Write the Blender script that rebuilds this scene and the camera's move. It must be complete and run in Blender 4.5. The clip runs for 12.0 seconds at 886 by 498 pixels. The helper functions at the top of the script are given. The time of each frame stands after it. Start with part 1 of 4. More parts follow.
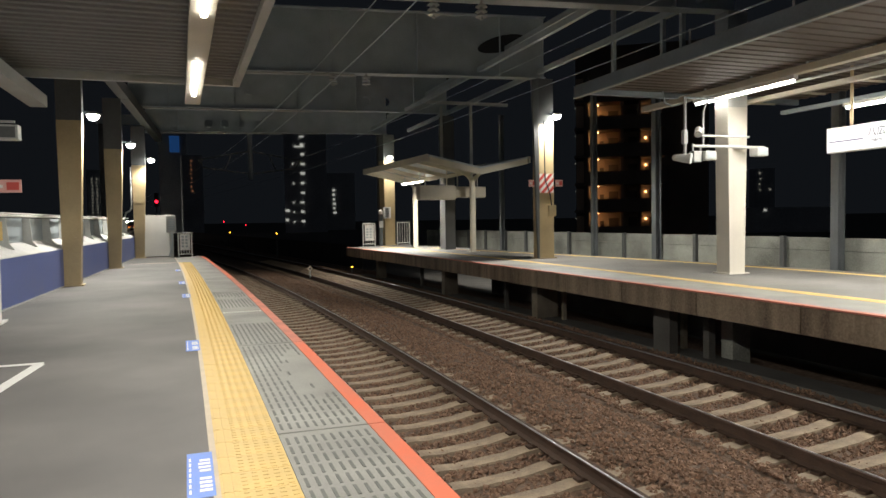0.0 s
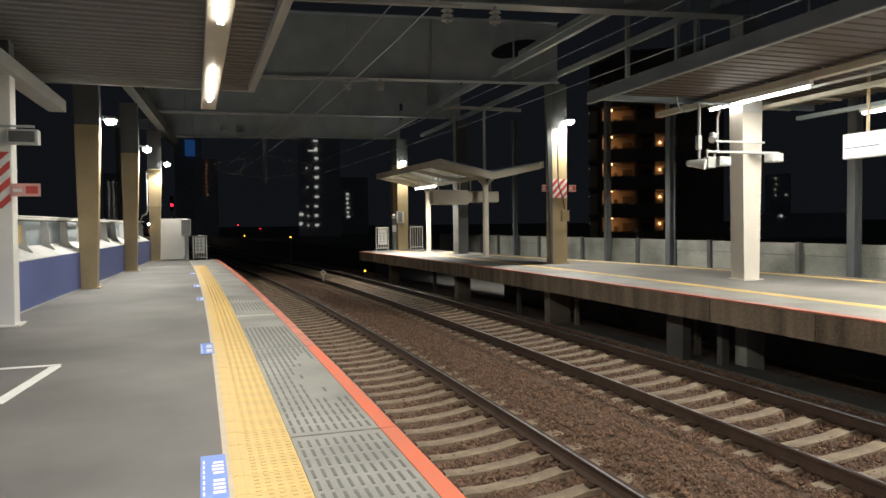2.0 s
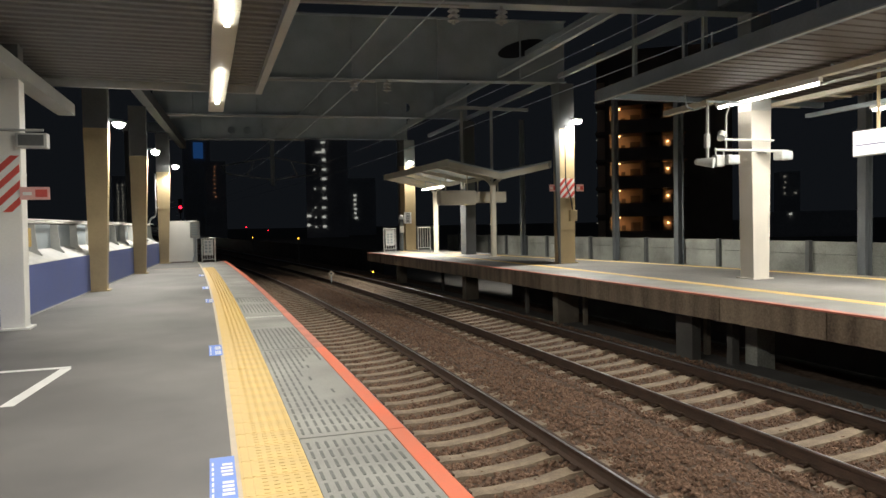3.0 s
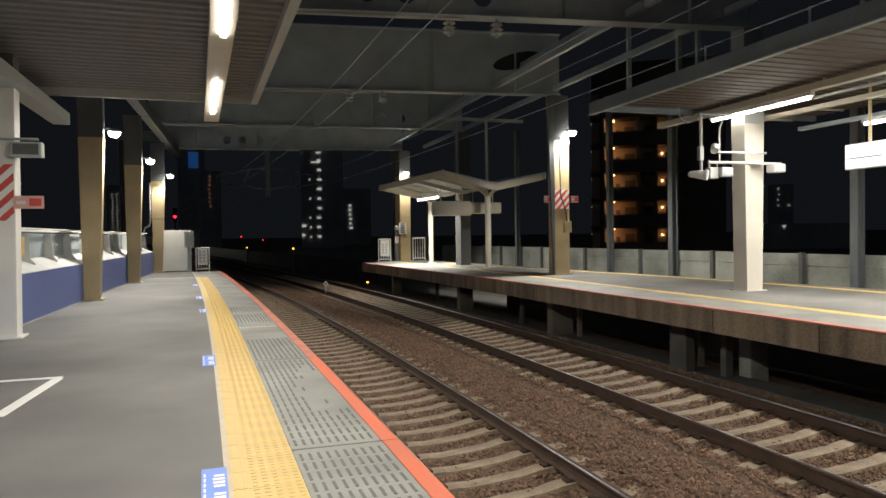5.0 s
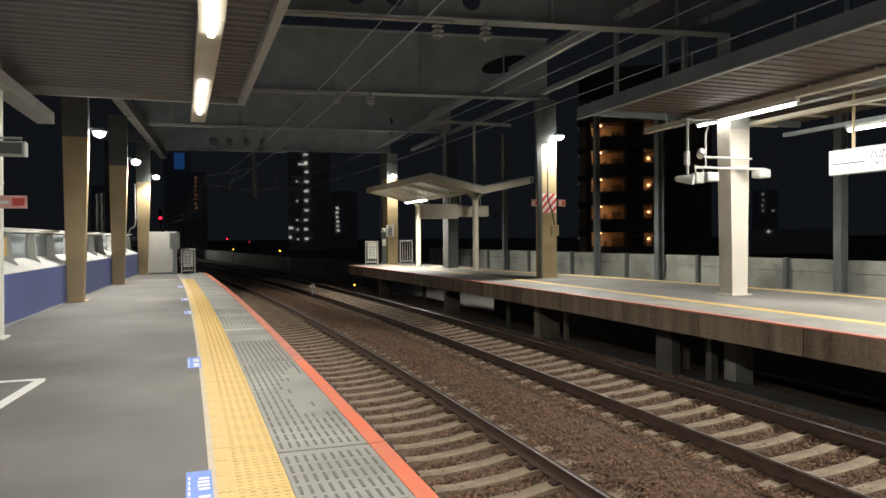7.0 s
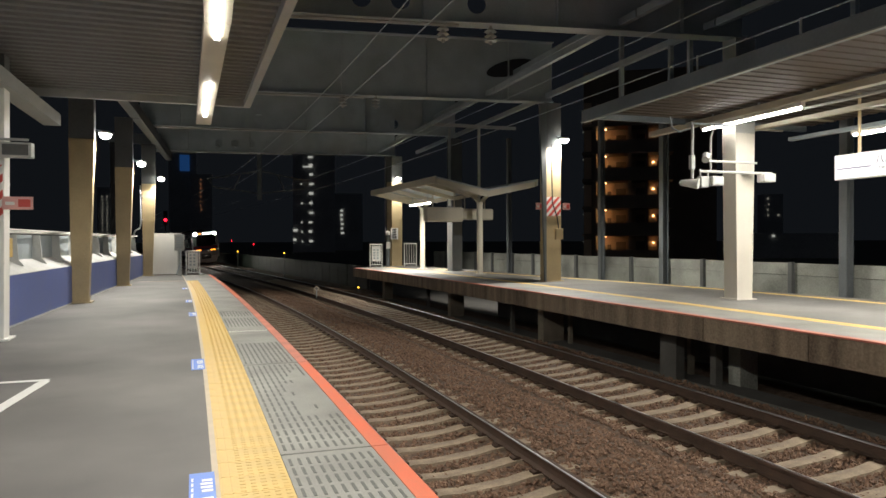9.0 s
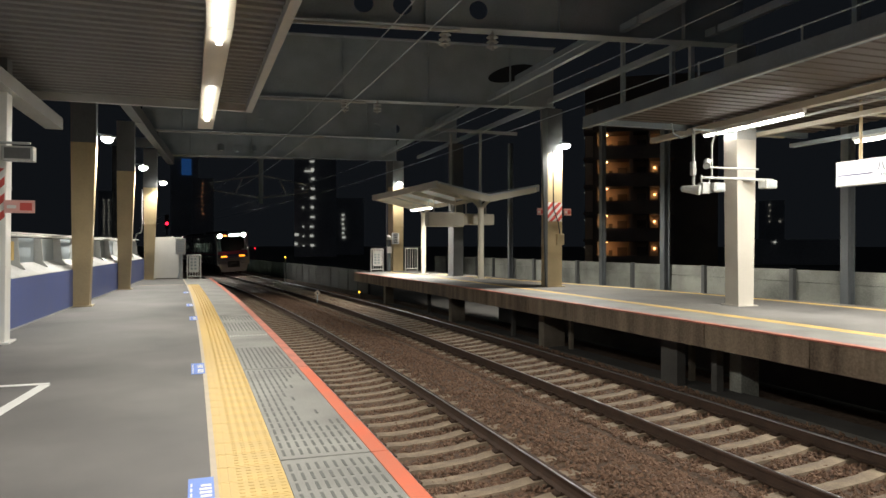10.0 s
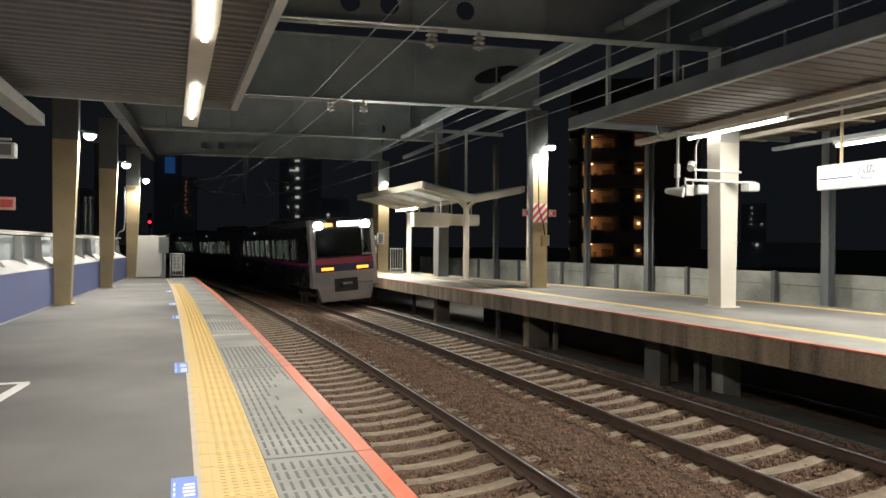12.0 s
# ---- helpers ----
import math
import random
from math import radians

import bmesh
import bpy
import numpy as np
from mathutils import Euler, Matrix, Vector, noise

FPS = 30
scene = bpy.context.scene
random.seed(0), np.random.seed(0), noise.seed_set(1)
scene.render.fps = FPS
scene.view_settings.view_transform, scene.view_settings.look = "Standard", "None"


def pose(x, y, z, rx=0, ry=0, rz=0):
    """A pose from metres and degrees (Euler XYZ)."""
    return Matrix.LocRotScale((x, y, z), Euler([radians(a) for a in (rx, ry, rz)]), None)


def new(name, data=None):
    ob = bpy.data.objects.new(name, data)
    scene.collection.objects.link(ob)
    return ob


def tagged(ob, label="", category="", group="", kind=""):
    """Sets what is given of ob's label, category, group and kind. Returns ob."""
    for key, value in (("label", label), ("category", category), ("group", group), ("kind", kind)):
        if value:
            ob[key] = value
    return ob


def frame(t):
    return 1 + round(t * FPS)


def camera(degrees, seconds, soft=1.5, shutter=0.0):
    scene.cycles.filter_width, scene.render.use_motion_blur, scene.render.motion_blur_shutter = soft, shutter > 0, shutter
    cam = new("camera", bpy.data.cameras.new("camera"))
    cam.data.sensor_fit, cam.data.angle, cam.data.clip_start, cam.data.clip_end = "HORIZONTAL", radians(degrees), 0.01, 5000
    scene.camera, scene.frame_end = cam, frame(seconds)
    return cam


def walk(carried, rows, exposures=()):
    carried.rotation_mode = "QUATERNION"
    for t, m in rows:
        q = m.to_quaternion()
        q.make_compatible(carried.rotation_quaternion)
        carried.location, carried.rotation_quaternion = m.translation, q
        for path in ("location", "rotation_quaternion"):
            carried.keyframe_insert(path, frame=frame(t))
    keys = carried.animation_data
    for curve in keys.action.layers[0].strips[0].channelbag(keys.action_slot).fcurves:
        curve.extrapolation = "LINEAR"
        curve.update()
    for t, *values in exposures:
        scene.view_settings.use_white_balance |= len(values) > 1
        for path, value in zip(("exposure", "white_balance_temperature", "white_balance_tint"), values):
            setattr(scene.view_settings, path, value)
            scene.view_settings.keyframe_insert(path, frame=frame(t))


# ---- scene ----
cam = camera(65.29, 12.0)
PATH = [
    (0, pose(-0.0000, 0.0000, 1.4600, 87.5304, 0.9020, -19.1999)),
    (0.5, pose(0.0027, -0.0119, 1.4599, 87.6214, 0.6350, -19.0917)),
    (1, pose(-0.0021, -0.0122, 1.4673, 87.5888, 0.6436, -18.8958)),
    (1.5, pose(-0.0064, -0.0159, 1.4673, 87.6019, 0.6532, -18.4575)),
    (2, pose(-0.0032, -0.0311, 1.4708, 87.9018, 0.6624, -18.1155)),
    (2.5, pose(-0.0075, -0.0210, 1.4747, 88.0171, 0.8670, -17.7711)),
    (3, pose(0.0020, -0.0177, 1.4703, 87.9549, 1.0447, -17.4865)),
    (5, pose(0.0040, -0.0307, 1.4748, 88.8204, 0.7798, -17.9003)),
    (5.5, pose(0.0081, -0.0217, 1.4680, 88.8773, 0.6303, -18.2746)),
    (6, pose(0.0037, -0.0219, 1.4681, 88.8308, 0.7167, -18.4827)),
    (6.5, pose(0.0151, -0.0181, 1.4690, 88.9573, 0.6007, -18.6821)),
    (7, pose(-0.0003, -0.0201, 1.4675, 89.0706, 0.4349, -18.9562)),
    (9, pose(0.0012, -0.0204, 1.4679, 89.3163, 0.1748, -18.6046)),
    (9.5, pose(0.0031, -0.0182, 1.4724, 89.5530, 0.0142, -18.5374)),
    (10, pose(0.0049, -0.0199, 1.4723, 89.7199, -0.0644, -18.5105)),
    (10.5, pose(-0.0052, -0.0257, 1.4704, 89.7349, -0.2389, -18.6079)),
    (11, pose(-0.0050, -0.0182, 1.4721, 89.6582, -0.3883, -18.6856)),
    (11.5, pose(-0.0106, -0.0254, 1.4696, 89.6871, -0.3367, -18.9621)),
    (12, pose(-0.0039, -0.0218, 1.4642, 89.7707, -0.4377, -19.7445)),
]
walk(cam, PATH)

# ---------------------------------------------------------------- light
world = bpy.data.worlds.new("night_sky")
scene.world = world
world.use_nodes = True
world.node_tree.nodes["Background"].inputs["Color"].default_value = (0.36, 0.43, 0.54, 1)
world.node_tree.nodes["Background"].inputs["Strength"].default_value = 0.0085
scene.view_settings.exposure = 0.7

COOL = (1.0, 0.95, 0.86)


def area_lamp(name, loc, sx, sy, watts, aim=(0, 0, -1), colour=COOL, spread=180):
    d = bpy.data.lights.new(name, "AREA")
    d.shape, d.size, d.size_y, d.energy, d.color, d.spread = "RECTANGLE", sx, sy, watts, colour, radians(spread)
    ob = new(name, d)
    ob.matrix_world = Matrix.Translation(loc) @ Vector(aim).to_track_quat("-Z", "Y").to_matrix().to_4x4()
    return ob


# ---------------------------------------------------------------- materials
def mat(name, col, rough=0.6, metal=0.0, var=0.15, scale=6.0, bump=0.1, fine=60.0, col2=None, grain=0.45, coords="Object"):
    """Two scales of colour variation with a fine bump; col2 shows in patches of the large scale."""
    m = bpy.data.materials.new(name)
    m.use_nodes = True
    nt = m.node_tree
    b = nt.nodes["Principled BSDF"]
    tc = nt.nodes.new("ShaderNodeTexCoord")
    big = nt.nodes.new("ShaderNodeTexNoise")
    big.inputs["Scale"].default_value, big.inputs["Detail"].default_value = scale, 6
    sm = nt.nodes.new("ShaderNodeTexNoise")
    sm.inputs["Scale"].default_value, sm.inputs["Detail"].default_value = fine, 3
    for n in (big, sm):
        nt.links.new(tc.outputs[coords], n.inputs["Vector"])
    add = nt.nodes.new("ShaderNodeMath")
    add.operation = "MULTIPLY_ADD"
    add.inputs[1].default_value = grain
    nt.links.new(sm.outputs["Fac"], add.inputs[0])
    nt.links.new(big.outputs["Fac"], add.inputs[2])
    ramp = nt.nodes.new("ShaderNodeMapRange")
    ramp.inputs["From Min"].default_value, ramp.inputs["From Max"].default_value = 0.5 + grain * .5 - .25, 0.5 + grain * .5 + .25
    nt.links.new(add.outputs[0], ramp.inputs["Value"])
    mix = nt.nodes.new("ShaderNodeMix")
    mix.data_type = "RGBA"
    c2 = col2 or tuple(c * (1 - var) for c in col)
    lo = tuple(c * (1 - var * 0.6) for c in c2)
    hi = tuple(min(1, c * (1 + var * 0.5)) for c in col)
    mix.inputs["A"].default_value, mix.inputs["B"].default_value = (*lo, 1), (*hi, 1)
    nt.links.new(ramp.outputs[0], mix.inputs["Factor"])
    nt.links.new(mix.outputs["Result"], b.inputs["Base Color"])
    b.inputs["Roughness"].default_value, b.inputs["Metallic"].default_value = rough, metal
    rr = nt.nodes.new("ShaderNodeMapRange")
    rr.inputs["To Min"].default_value, rr.inputs["To Max"].default_value = max(0.03, rough - 0.12), min(1, rough + 0.12)
    nt.links.new(big.outputs["Fac"], rr.inputs["Value"])
    nt.links.new(rr.outputs[0], b.inputs["Roughness"])
    if bump:
        bp = nt.nodes.new("ShaderNodeBump")
        bp.inputs["Strength"].default_value, bp.inputs["Distance"].default_value = bump, 0.02
        nt.links.new(sm.outputs["Fac"], bp.inputs["Height"])
        nt.links.new(bp.outputs[0], b.inputs["Normal"])
    return m


def streaked(m, stretch):
    """Draws the variation of a material out into vertical streaks."""
    nt = m.node_tree
    mp = nt.nodes.new("ShaderNodeMapping")
    mp.inputs["Scale"].default_value = (stretch, stretch, 0.35)
    tc = [n for n in nt.nodes if n.type == "TEX_COORD"][0]
    for n in nt.nodes:
        if n.type == "TEX_NOISE":
            nt.links.new(tc.outputs["Object"], mp.inputs["Vector"])
            nt.links.new(mp.outputs[0], n.inputs["Vector"])
            break
    return m


def glow(name, col, strength):
    m = bpy.data.materials.new(name)
    m.use_nodes = True
    b = m.node_tree.nodes["Principled BSDF"]
    b.inputs["Base Color"].default_value = (*[min(1, c) for c in col], 1)
    b.inputs["Emission Color"].default_value = (*col, 1)
    b.inputs["Emission Strength"].default_value = strength
    return m


def glass(name, tint=(0.9, 0.95, 0.95)):
    m = bpy.data.materials.new(name)
    m.use_nodes = True
    b = m.node_tree.nodes["Principled BSDF"]
    b.inputs["Base Color"].default_value = (*tint, 1)
    b.inputs["Roughness"].default_value, b.inputs["Transmission Weight"].default_value, b.inputs["IOR"].default_value = 0.03, 1.0, 1.1
    return m


ASPHALT = mat("platform_asphalt", (0.178, 0.172, 0.162), 0.72, var=0.42, scale=0.5, fine=180, bump=0.12)
YELLOW = mat("tactile_yellow", (0.66, 0.47, 0.165), 0.55, var=0.12, scale=3, fine=90, bump=0.05)
YELLOW2 = mat("tactile_yellow_worn", (0.72, 0.50, 0.17), 0.6, var=0.2, scale=2, fine=70, bump=0.05)
CREAM = mat("joint_cream", (0.55, 0.47, 0.36), 0.7, var=0.1)
SLAB = mat("edge_slab_concrete", (0.31, 0.31, 0.285), 0.62, var=0.3, scale=1.1, fine=120, bump=0.1, col2=(0.20, 0.20, 0.185))
SLOT = mat("grip_strip_rubber", (0.15, 0.155, 0.145), 0.8, var=0.2, fine=100)
RED = mat("edge_red_paint", (0.74, 0.16, 0.08), 0.5, var=0.2, scale=1.6, fine=80, bump=0.05, col2=(0.66, 0.22, 0.14))
RED_OLD = mat("edge_red_faded", (0.66, 0.24, 0.17), 0.6, var=0.25, scale=2, fine=60)
CONC = mat("aged_concrete", (0.25, 0.22, 0.17), 0.85, var=0.35, scale=1.6, fine=40, bump=0.25, col2=(0.14, 0.11, 0.08))
FASCIA = streaked(mat("stained_fascia_concrete", (0.30, 0.24, 0.17), 0.85, var=0.4, scale=1.4, fine=26, bump=0.2, col2=(0.13, 0.095, 0.065)), 2.2)
CONC_WALL = mat("wall_concrete", (0.36, 0.37, 0.325), 0.85, var=0.45, scale=0.8, fine=30, bump=0.2)
# dark concrete; under the island platform its tone stands in for shade
CONC_DARK = mat("dark_concrete", (0.12, 0.115, 0.105), 0.85, var=0.3, scale=1.2, fine=30, bump=0.2)
BALLAST = mat("ballast_stone", (0.225, 0.14, 0.093), 0.9, var=0.3, scale=9, fine=70, bump=0.4, col2=(0.15, 0.088, 0.056))
BALLAST_BED = mat("ballast_bed", (0.15, 0.098, 0.066), 0.95, var=0.5, scale=11, fine=48, bump=0.9, col2=(0.06, 0.037, 0.025))
SLEEPER = mat("sleeper_concrete", (0.34, 0.27, 0.19), 0.85, var=0.3, scale=3, fine=45, bump=0.25, col2=(0.17, 0.13, 0.095))
RUST = mat("rail_rust", (0.075, 0.045, 0.03), 0.75, var=0.3, scale=4, fine=50, bump=0.15)
RAILTOP = mat("rail_polished", (0.62, 0.63, 0.66), 0.36, metal=1.0, var=0.1, scale=2, fine=40, bump=0.0)
BEAM_CREAM = mat("beam_cream_paint", (0.58, 0.54, 0.44), 0.45, var=0.1, scale=1.5, fine=30, bump=0.04)
COLUMN_WHITE = mat("column_off_white", (0.56, 0.53, 0.46), 0.45, var=0.06, scale=1.5, fine=30, bump=0.03)
CREAM_STEEL = mat("cream_painted_steel", (0.47, 0.37, 0.21), 0.45, var=0.12, scale=1.5, fine=30, bump=0.05)
WHITE_STEEL = mat("white_painted_steel", (0.78, 0.77, 0.72), 0.4, var=0.06, scale=1.5, fine=30, bump=0.03)
GREY_STEEL = mat("grey_painted_steel", (0.40, 0.46, 0.49), 0.5, var=0.15, scale=1.2, fine=25, bump=0.05)
DARK_STEEL = mat("dark_painted_steel", (0.115, 0.12, 0.12), 0.55, var=0.2, scale=1.2, fine=25, bump=0.05)
LIGHT_GREY = mat("light_grey_steel", (0.48, 0.49, 0.47), 0.45, var=0.1, scale=1.5, fine=30, bump=0.05)
DECK = mat("canopy_deck", (0.21, 0.21, 0.21), 0.55, var=0.12, scale=1.0, fine=20, bump=0.03)
DECK_BROWN = mat("canopy_deck_brown", (0.075, 0.053, 0.038), 0.55, var=0.15, scale=1.0, fine=20, bump=0.03)
BLUE = mat("parapet_blue", (0.115, 0.15, 0.36), 0.5, var=0.12, scale=1.2, fine=30, bump=0.04)
PALE = mat("pale_concrete", (0.58, 0.58, 0.56), 0.75, var=0.15, scale=1.5, fine=30, bump=0.1)
SIGNBLUE = mat("floor_sign_blue", (0.12, 0.25, 0.72), 0.5, var=0.08)
WHITE = mat("white_paint", (0.8, 0.8, 0.77), 0.55, var=0.08, scale=4)
REDPAINT = mat("sign_red", (0.62, 0.09, 0.07), 0.5, var=0.08)
PINK = mat("notice_pink", (0.75, 0.42, 0.38), 0.5, var=0.06)
BLACK = mat("black_plastic", (0.02, 0.02, 0.022), 0.5, var=0.1)
INK = mat("dark_print", (0.06, 0.065, 0.08), 0.6, var=0.05)
MAST = mat("mast_grey_steel", (0.15, 0.165, 0.17), 0.5, var=0.2, scale=1.2, fine=25, bump=0.05)
FASCIA_STEEL = mat("fascia_grey_steel", (0.22, 0.26, 0.285), 0.45, var=0.15, scale=1.2, fine=25, bump=0.04)
STAINLESS = mat("brushed_stainless", (0.30, 0.30, 0.32), 0.28, metal=1.0, var=0.08, scale=2, fine=80, bump=0.03)
TRAIN_RED = mat("train_red_band", (0.42, 0.035, 0.09), 0.4, var=0.05)
TRAIN_BLUE = mat("train_blue_band", (0.03, 0.03, 0.11), 0.4, var=0.05)
TRAIN_ROOF = mat("train_roof_grey", (0.06, 0.06, 0.062), 0.6, var=0.15)
TRAIN_GREY = mat("train_grey_paint", (0.36, 0.34, 0.35), 0.45, var=0.08)
UNDER = mat("underframe_black", (0.03, 0.03, 0.03), 0.7, var=0.2)
TUBE = glow("tube_light", (1.0, 0.97, 0.90), 12)
FLOOD = glow("flood_light", (1.0, 0.98, 0.90), 60)
HEADLIGHT = glow("train_headlight", (1.0, 0.97, 0.86), 600)
AMBER = glow("amber_marker", (1.0, 0.27, 0.02), 2.2)
DEST = glow("destination_led", (0.85, 1.0, 1.0), 3)
DEST2 = glow("service_led", (1.0, 0.25, 0.06), 2)
CARLIGHT = glow("car_ceiling_light", (0.86, 1.0, 0.78), 6)
SIGNFACE = glow("lit_sign_face", (0.60, 0.62, 0.66), 0.35)
WARMWIN = glow("warm_corridor_light", (1.0, 0.50, 0.19), 6)
COOLWIN = glow("cool_window_light", (0.95, 0.95, 0.85), 0.24)
DIMWIN = glow("dim_window_light", (0.9, 0.85, 0.7), 0.1)
REDSIG = glow("signal_red", (1.0, 0.01, 0.03), 4)
YELSIG = glow("yellow_marker", (1.0, 0.5, 0.04), 2.5)
WARMDIM = glow("dim_warm_window", (1.0, 0.45, 0.22), 0.12)
BLUEAD = glow("blue_billboard", (0.05, 0.22, 0.7), 0.08)
PANE = glass("window_glass")
DARKGLASS = glass("windscreen_glass", (0.8, 0.84, 0.86))
FACADE = mat("apartment_facade", (0.17, 0.14, 0.12), 0.85, var=0.15, scale=0.4, fine=6)
FACADE_WARM = mat("apartment_warm_tan", (0.42, 0.33, 0.25), 0.8, var=0.12, scale=0.4, fine=6)
NIGHTBLOCK = mat("distant_facade", (0.8, 0.8, 0.82), 0.9, var=0.2, scale=0.1, fine=2)

# ---------------------------------------------------------------- building tools
RADIUS, START, END = 330.0, 3.0, 46.0


def curve_at(s, e, z=0.0):
    """A point s metres along the line and e metres to its right; straight up to START, a left-hand curve up to END, then straight."""
    if s <= START:
        return Vector((e, s, z))
    a = (min(s, END) - START) / RADIUS
    over = max(0.0, s - END)
    return Vector((-RADIUS + (RADIUS + e) * math.cos(a) - over * math.sin(a), START + (RADIUS + e) * math.sin(a) + over * math.cos(a), z))


def near_at(s, e, z=0.0):
    """A point s metres along the near platform and e metres to the right of its paving edge; a gentler bend than the tracks."""
    return Vector((e + 0.05 - 0.0135 * s - 0.0008 * max(0.0, s) ** 2, s, z))


def near_bearing(s):
    return math.degrees(math.atan(0.0135 + 0.0016 * max(0.0, s)))


def bearing(s):
    return math.degrees(max(0.0, min(s, END) - START) / RADIUS)


def box(bm, x0, x1, y0, y1, z0, z1, m=None):
    """An axis-aligned box, optionally carried by the matrix m."""
    r = bmesh.ops.create_cube(bm, size=1)
    t = Matrix.Translation(((x0 + x1) / 2, (y0 + y1) / 2, (z0 + z1) / 2)) @ Matrix.Diagonal((abs(x1 - x0), abs(y1 - y0), abs(z1 - z0), 1))
    bmesh.ops.transform(bm, matrix=(m @ t) if m else t, verts=r["verts"])
    return r["verts"]


def bar(bm, a, b, r, n=8, r2=None):
    """A round bar from a to b."""
    a, b = Vector(a), Vector(b)
    d = b - a
    m = Matrix.Translation((a + b) / 2) @ d.to_track_quat("Z", "Y").to_matrix().to_4x4()
    bmesh.ops.create_cone(bm, cap_ends=True, segments=n, radius1=r, radius2=r if r2 is None else r2, depth=d.length, matrix=m)


def beam(bm, a, b, w, h):
    """A rectangular bar from a to b, w wide and h high."""
    a, b = Vector(a), Vector(b)
    d = b - a
    x = d.normalized().cross(Vector((0, 0, 1)))
    if x.length < 1e-4:
        x = Vector((1, 0, 0))
    x.normalize()
    z = x.cross(d.normalized())
    vs = [bm.verts.new(p + x * i * w / 2 + z * j * h / 2) for p in (a, b) for i, j in ((-1, -1), (1, -1), (1, 1), (-1, 1))]
    for f in ((0, 1, 2, 3), (7, 6, 5, 4), (0, 4, 5, 1), (1, 5, 6, 2), (2, 6, 7, 3), (3, 7, 4, 0)):
        bm.faces.new([vs[i] for i in f])


def sweep(bm, section, ss, closed=True, line=curve_at):
    """A section of (e, z) points carried along the line at the stations ss."""
    rings = [[bm.verts.new(line(s, e, z)) for e, z in section] for s in ss]
    n = len(section)
    for a, b in zip(rings, rings[1:]):
        for i in range(n if closed else n - 1):
            bm.faces.new((a[i], a[(i + 1) % n], b[(i + 1) % n], b[i]))
    if closed:
        bm.faces.new(rings[0])
        bm.faces.new(rings[-1][::-1])


def done(bm, name, material, bevel=0.0):
    bmesh.ops.recalc_face_normals(bm, faces=bm.faces)
    if bevel:
        bmesh.ops.bevel(bm, geom=list(bm.edges), offset=bevel, segments=2, affect="EDGES", profile=0.6)
    me = bpy.data.meshes.new(name)
    bm.to_mesh(me)
    bm.free()
    me.materials.append(material)
    return me


def part(name, bm, material, parent=None, label="", bevel=0.0):
    ob = new(name, done(bm, name, material, bevel))
    ob.parent = parent
    if label:
        ob["label"] = label
    return ob


def boxpart(name, dims, material, parent=None, label="", bevel=0.0, m=None):
    bm = bmesh.new()
    box(bm, *dims, m)
    return part(name, bm, material, parent, label, bevel)


def thing(name, label, category, group="", m=None, kind=""):
    ob = new(name)
    ob.empty_display_size = 0.2
    if m:
        ob.matrix_world = m
    return tagged(ob, label, category, group, kind)


def steps(a, b, d):
    n = max(1, round((b - a) / d))
    return [a + (b - a) * i / n for i in range(n + 1)]


def prism(bm, pts, y0, y1, axis="y"):
    """Extrudes a closed outline of two-number points from y0 to y1 along an axis."""
    put = {"y": lambda p, q: (p[0], q, p[1]), "x": lambda p, q: (q, p[0], p[1]), "z": lambda p, q: (p[0], p[1], q)}[axis]
    a = [bm.verts.new(put(p, y0)) for p in pts]
    b = [bm.verts.new(put(p, y1)) for p in pts]
    n = len(pts)
    for i in range(n):
        bm.faces.new((a[i], a[(i + 1) % n], b[(i + 1) % n], b[i]))
    bm.faces.new(a[::-1])
    bm.faces.new(b)

# ---------------------------------------------------------------- ground and tracks
P2 = 0.12
TRACKS = (2.87, 6.84)
CANT = 0.073


def wall_x(y):
    return -3.67 + 0.0288 * y


def back_x(y):
    return 14.66 if y < 8 else 14.2 - 0.153 * (y - 11)


def bed_z(e):
    for c in TRACKS:
        if abs(e - c) <= 1.3:
            return -1.25 + (e - c) * CANT + max(0.0, abs(e - c) - .85) * .16
    if e < 1.57:
        return -1.33
    if e > 8.14:
        return -1.14 - min(0.3, (e - 8.14) * 0.3)
    t = (e - 4.17) / 1.37
    return -1.14 * (1 - t) - 1.33 * t + 0.05 * math.sin(math.pi * t)


bm = bmesh.new()
for pts in (((-2500, -2500), (2500, -2500), (2500, 2500), (-2500, 2500)),):
    bm.faces.new([bm.verts.new((x, y, -1.75)) for x, y in pts])
tagged(part("ground", bm, CONC_DARK), "dark ground reaching the night horizon", "ground", kind="structure")

bm = bmesh.new()
es = [0.6 + 0.11 * i for i in range(96)]
ss = steps(-12, 40, 0.12) + steps(40.6, 330, 3.0)
rows_ = []
for s in ss:
    row = []
    for e in es:
        near = s < 40
        z = bed_z(e) + (noise.noise(Vector((e * 6, s * 6, 0))) * 0.028 + noise.noise(Vector((e * 1.3, s * 0.9, 4))) * 0.03 if near else 0)
        row.append(bm.verts.new(curve_at(s, e, z)))
    rows_.append(row)
for a, b in zip(rows_, rows_[1:]):
    for i in range(len(es) - 1):
        bm.faces.new((a[i], a[i + 1], b[i + 1], b[i]))
tagged(part("ballast_bed", bm, BALLAST_BED), "brown crushed-stone ballast under two tracks", "ballast", kind="structure")

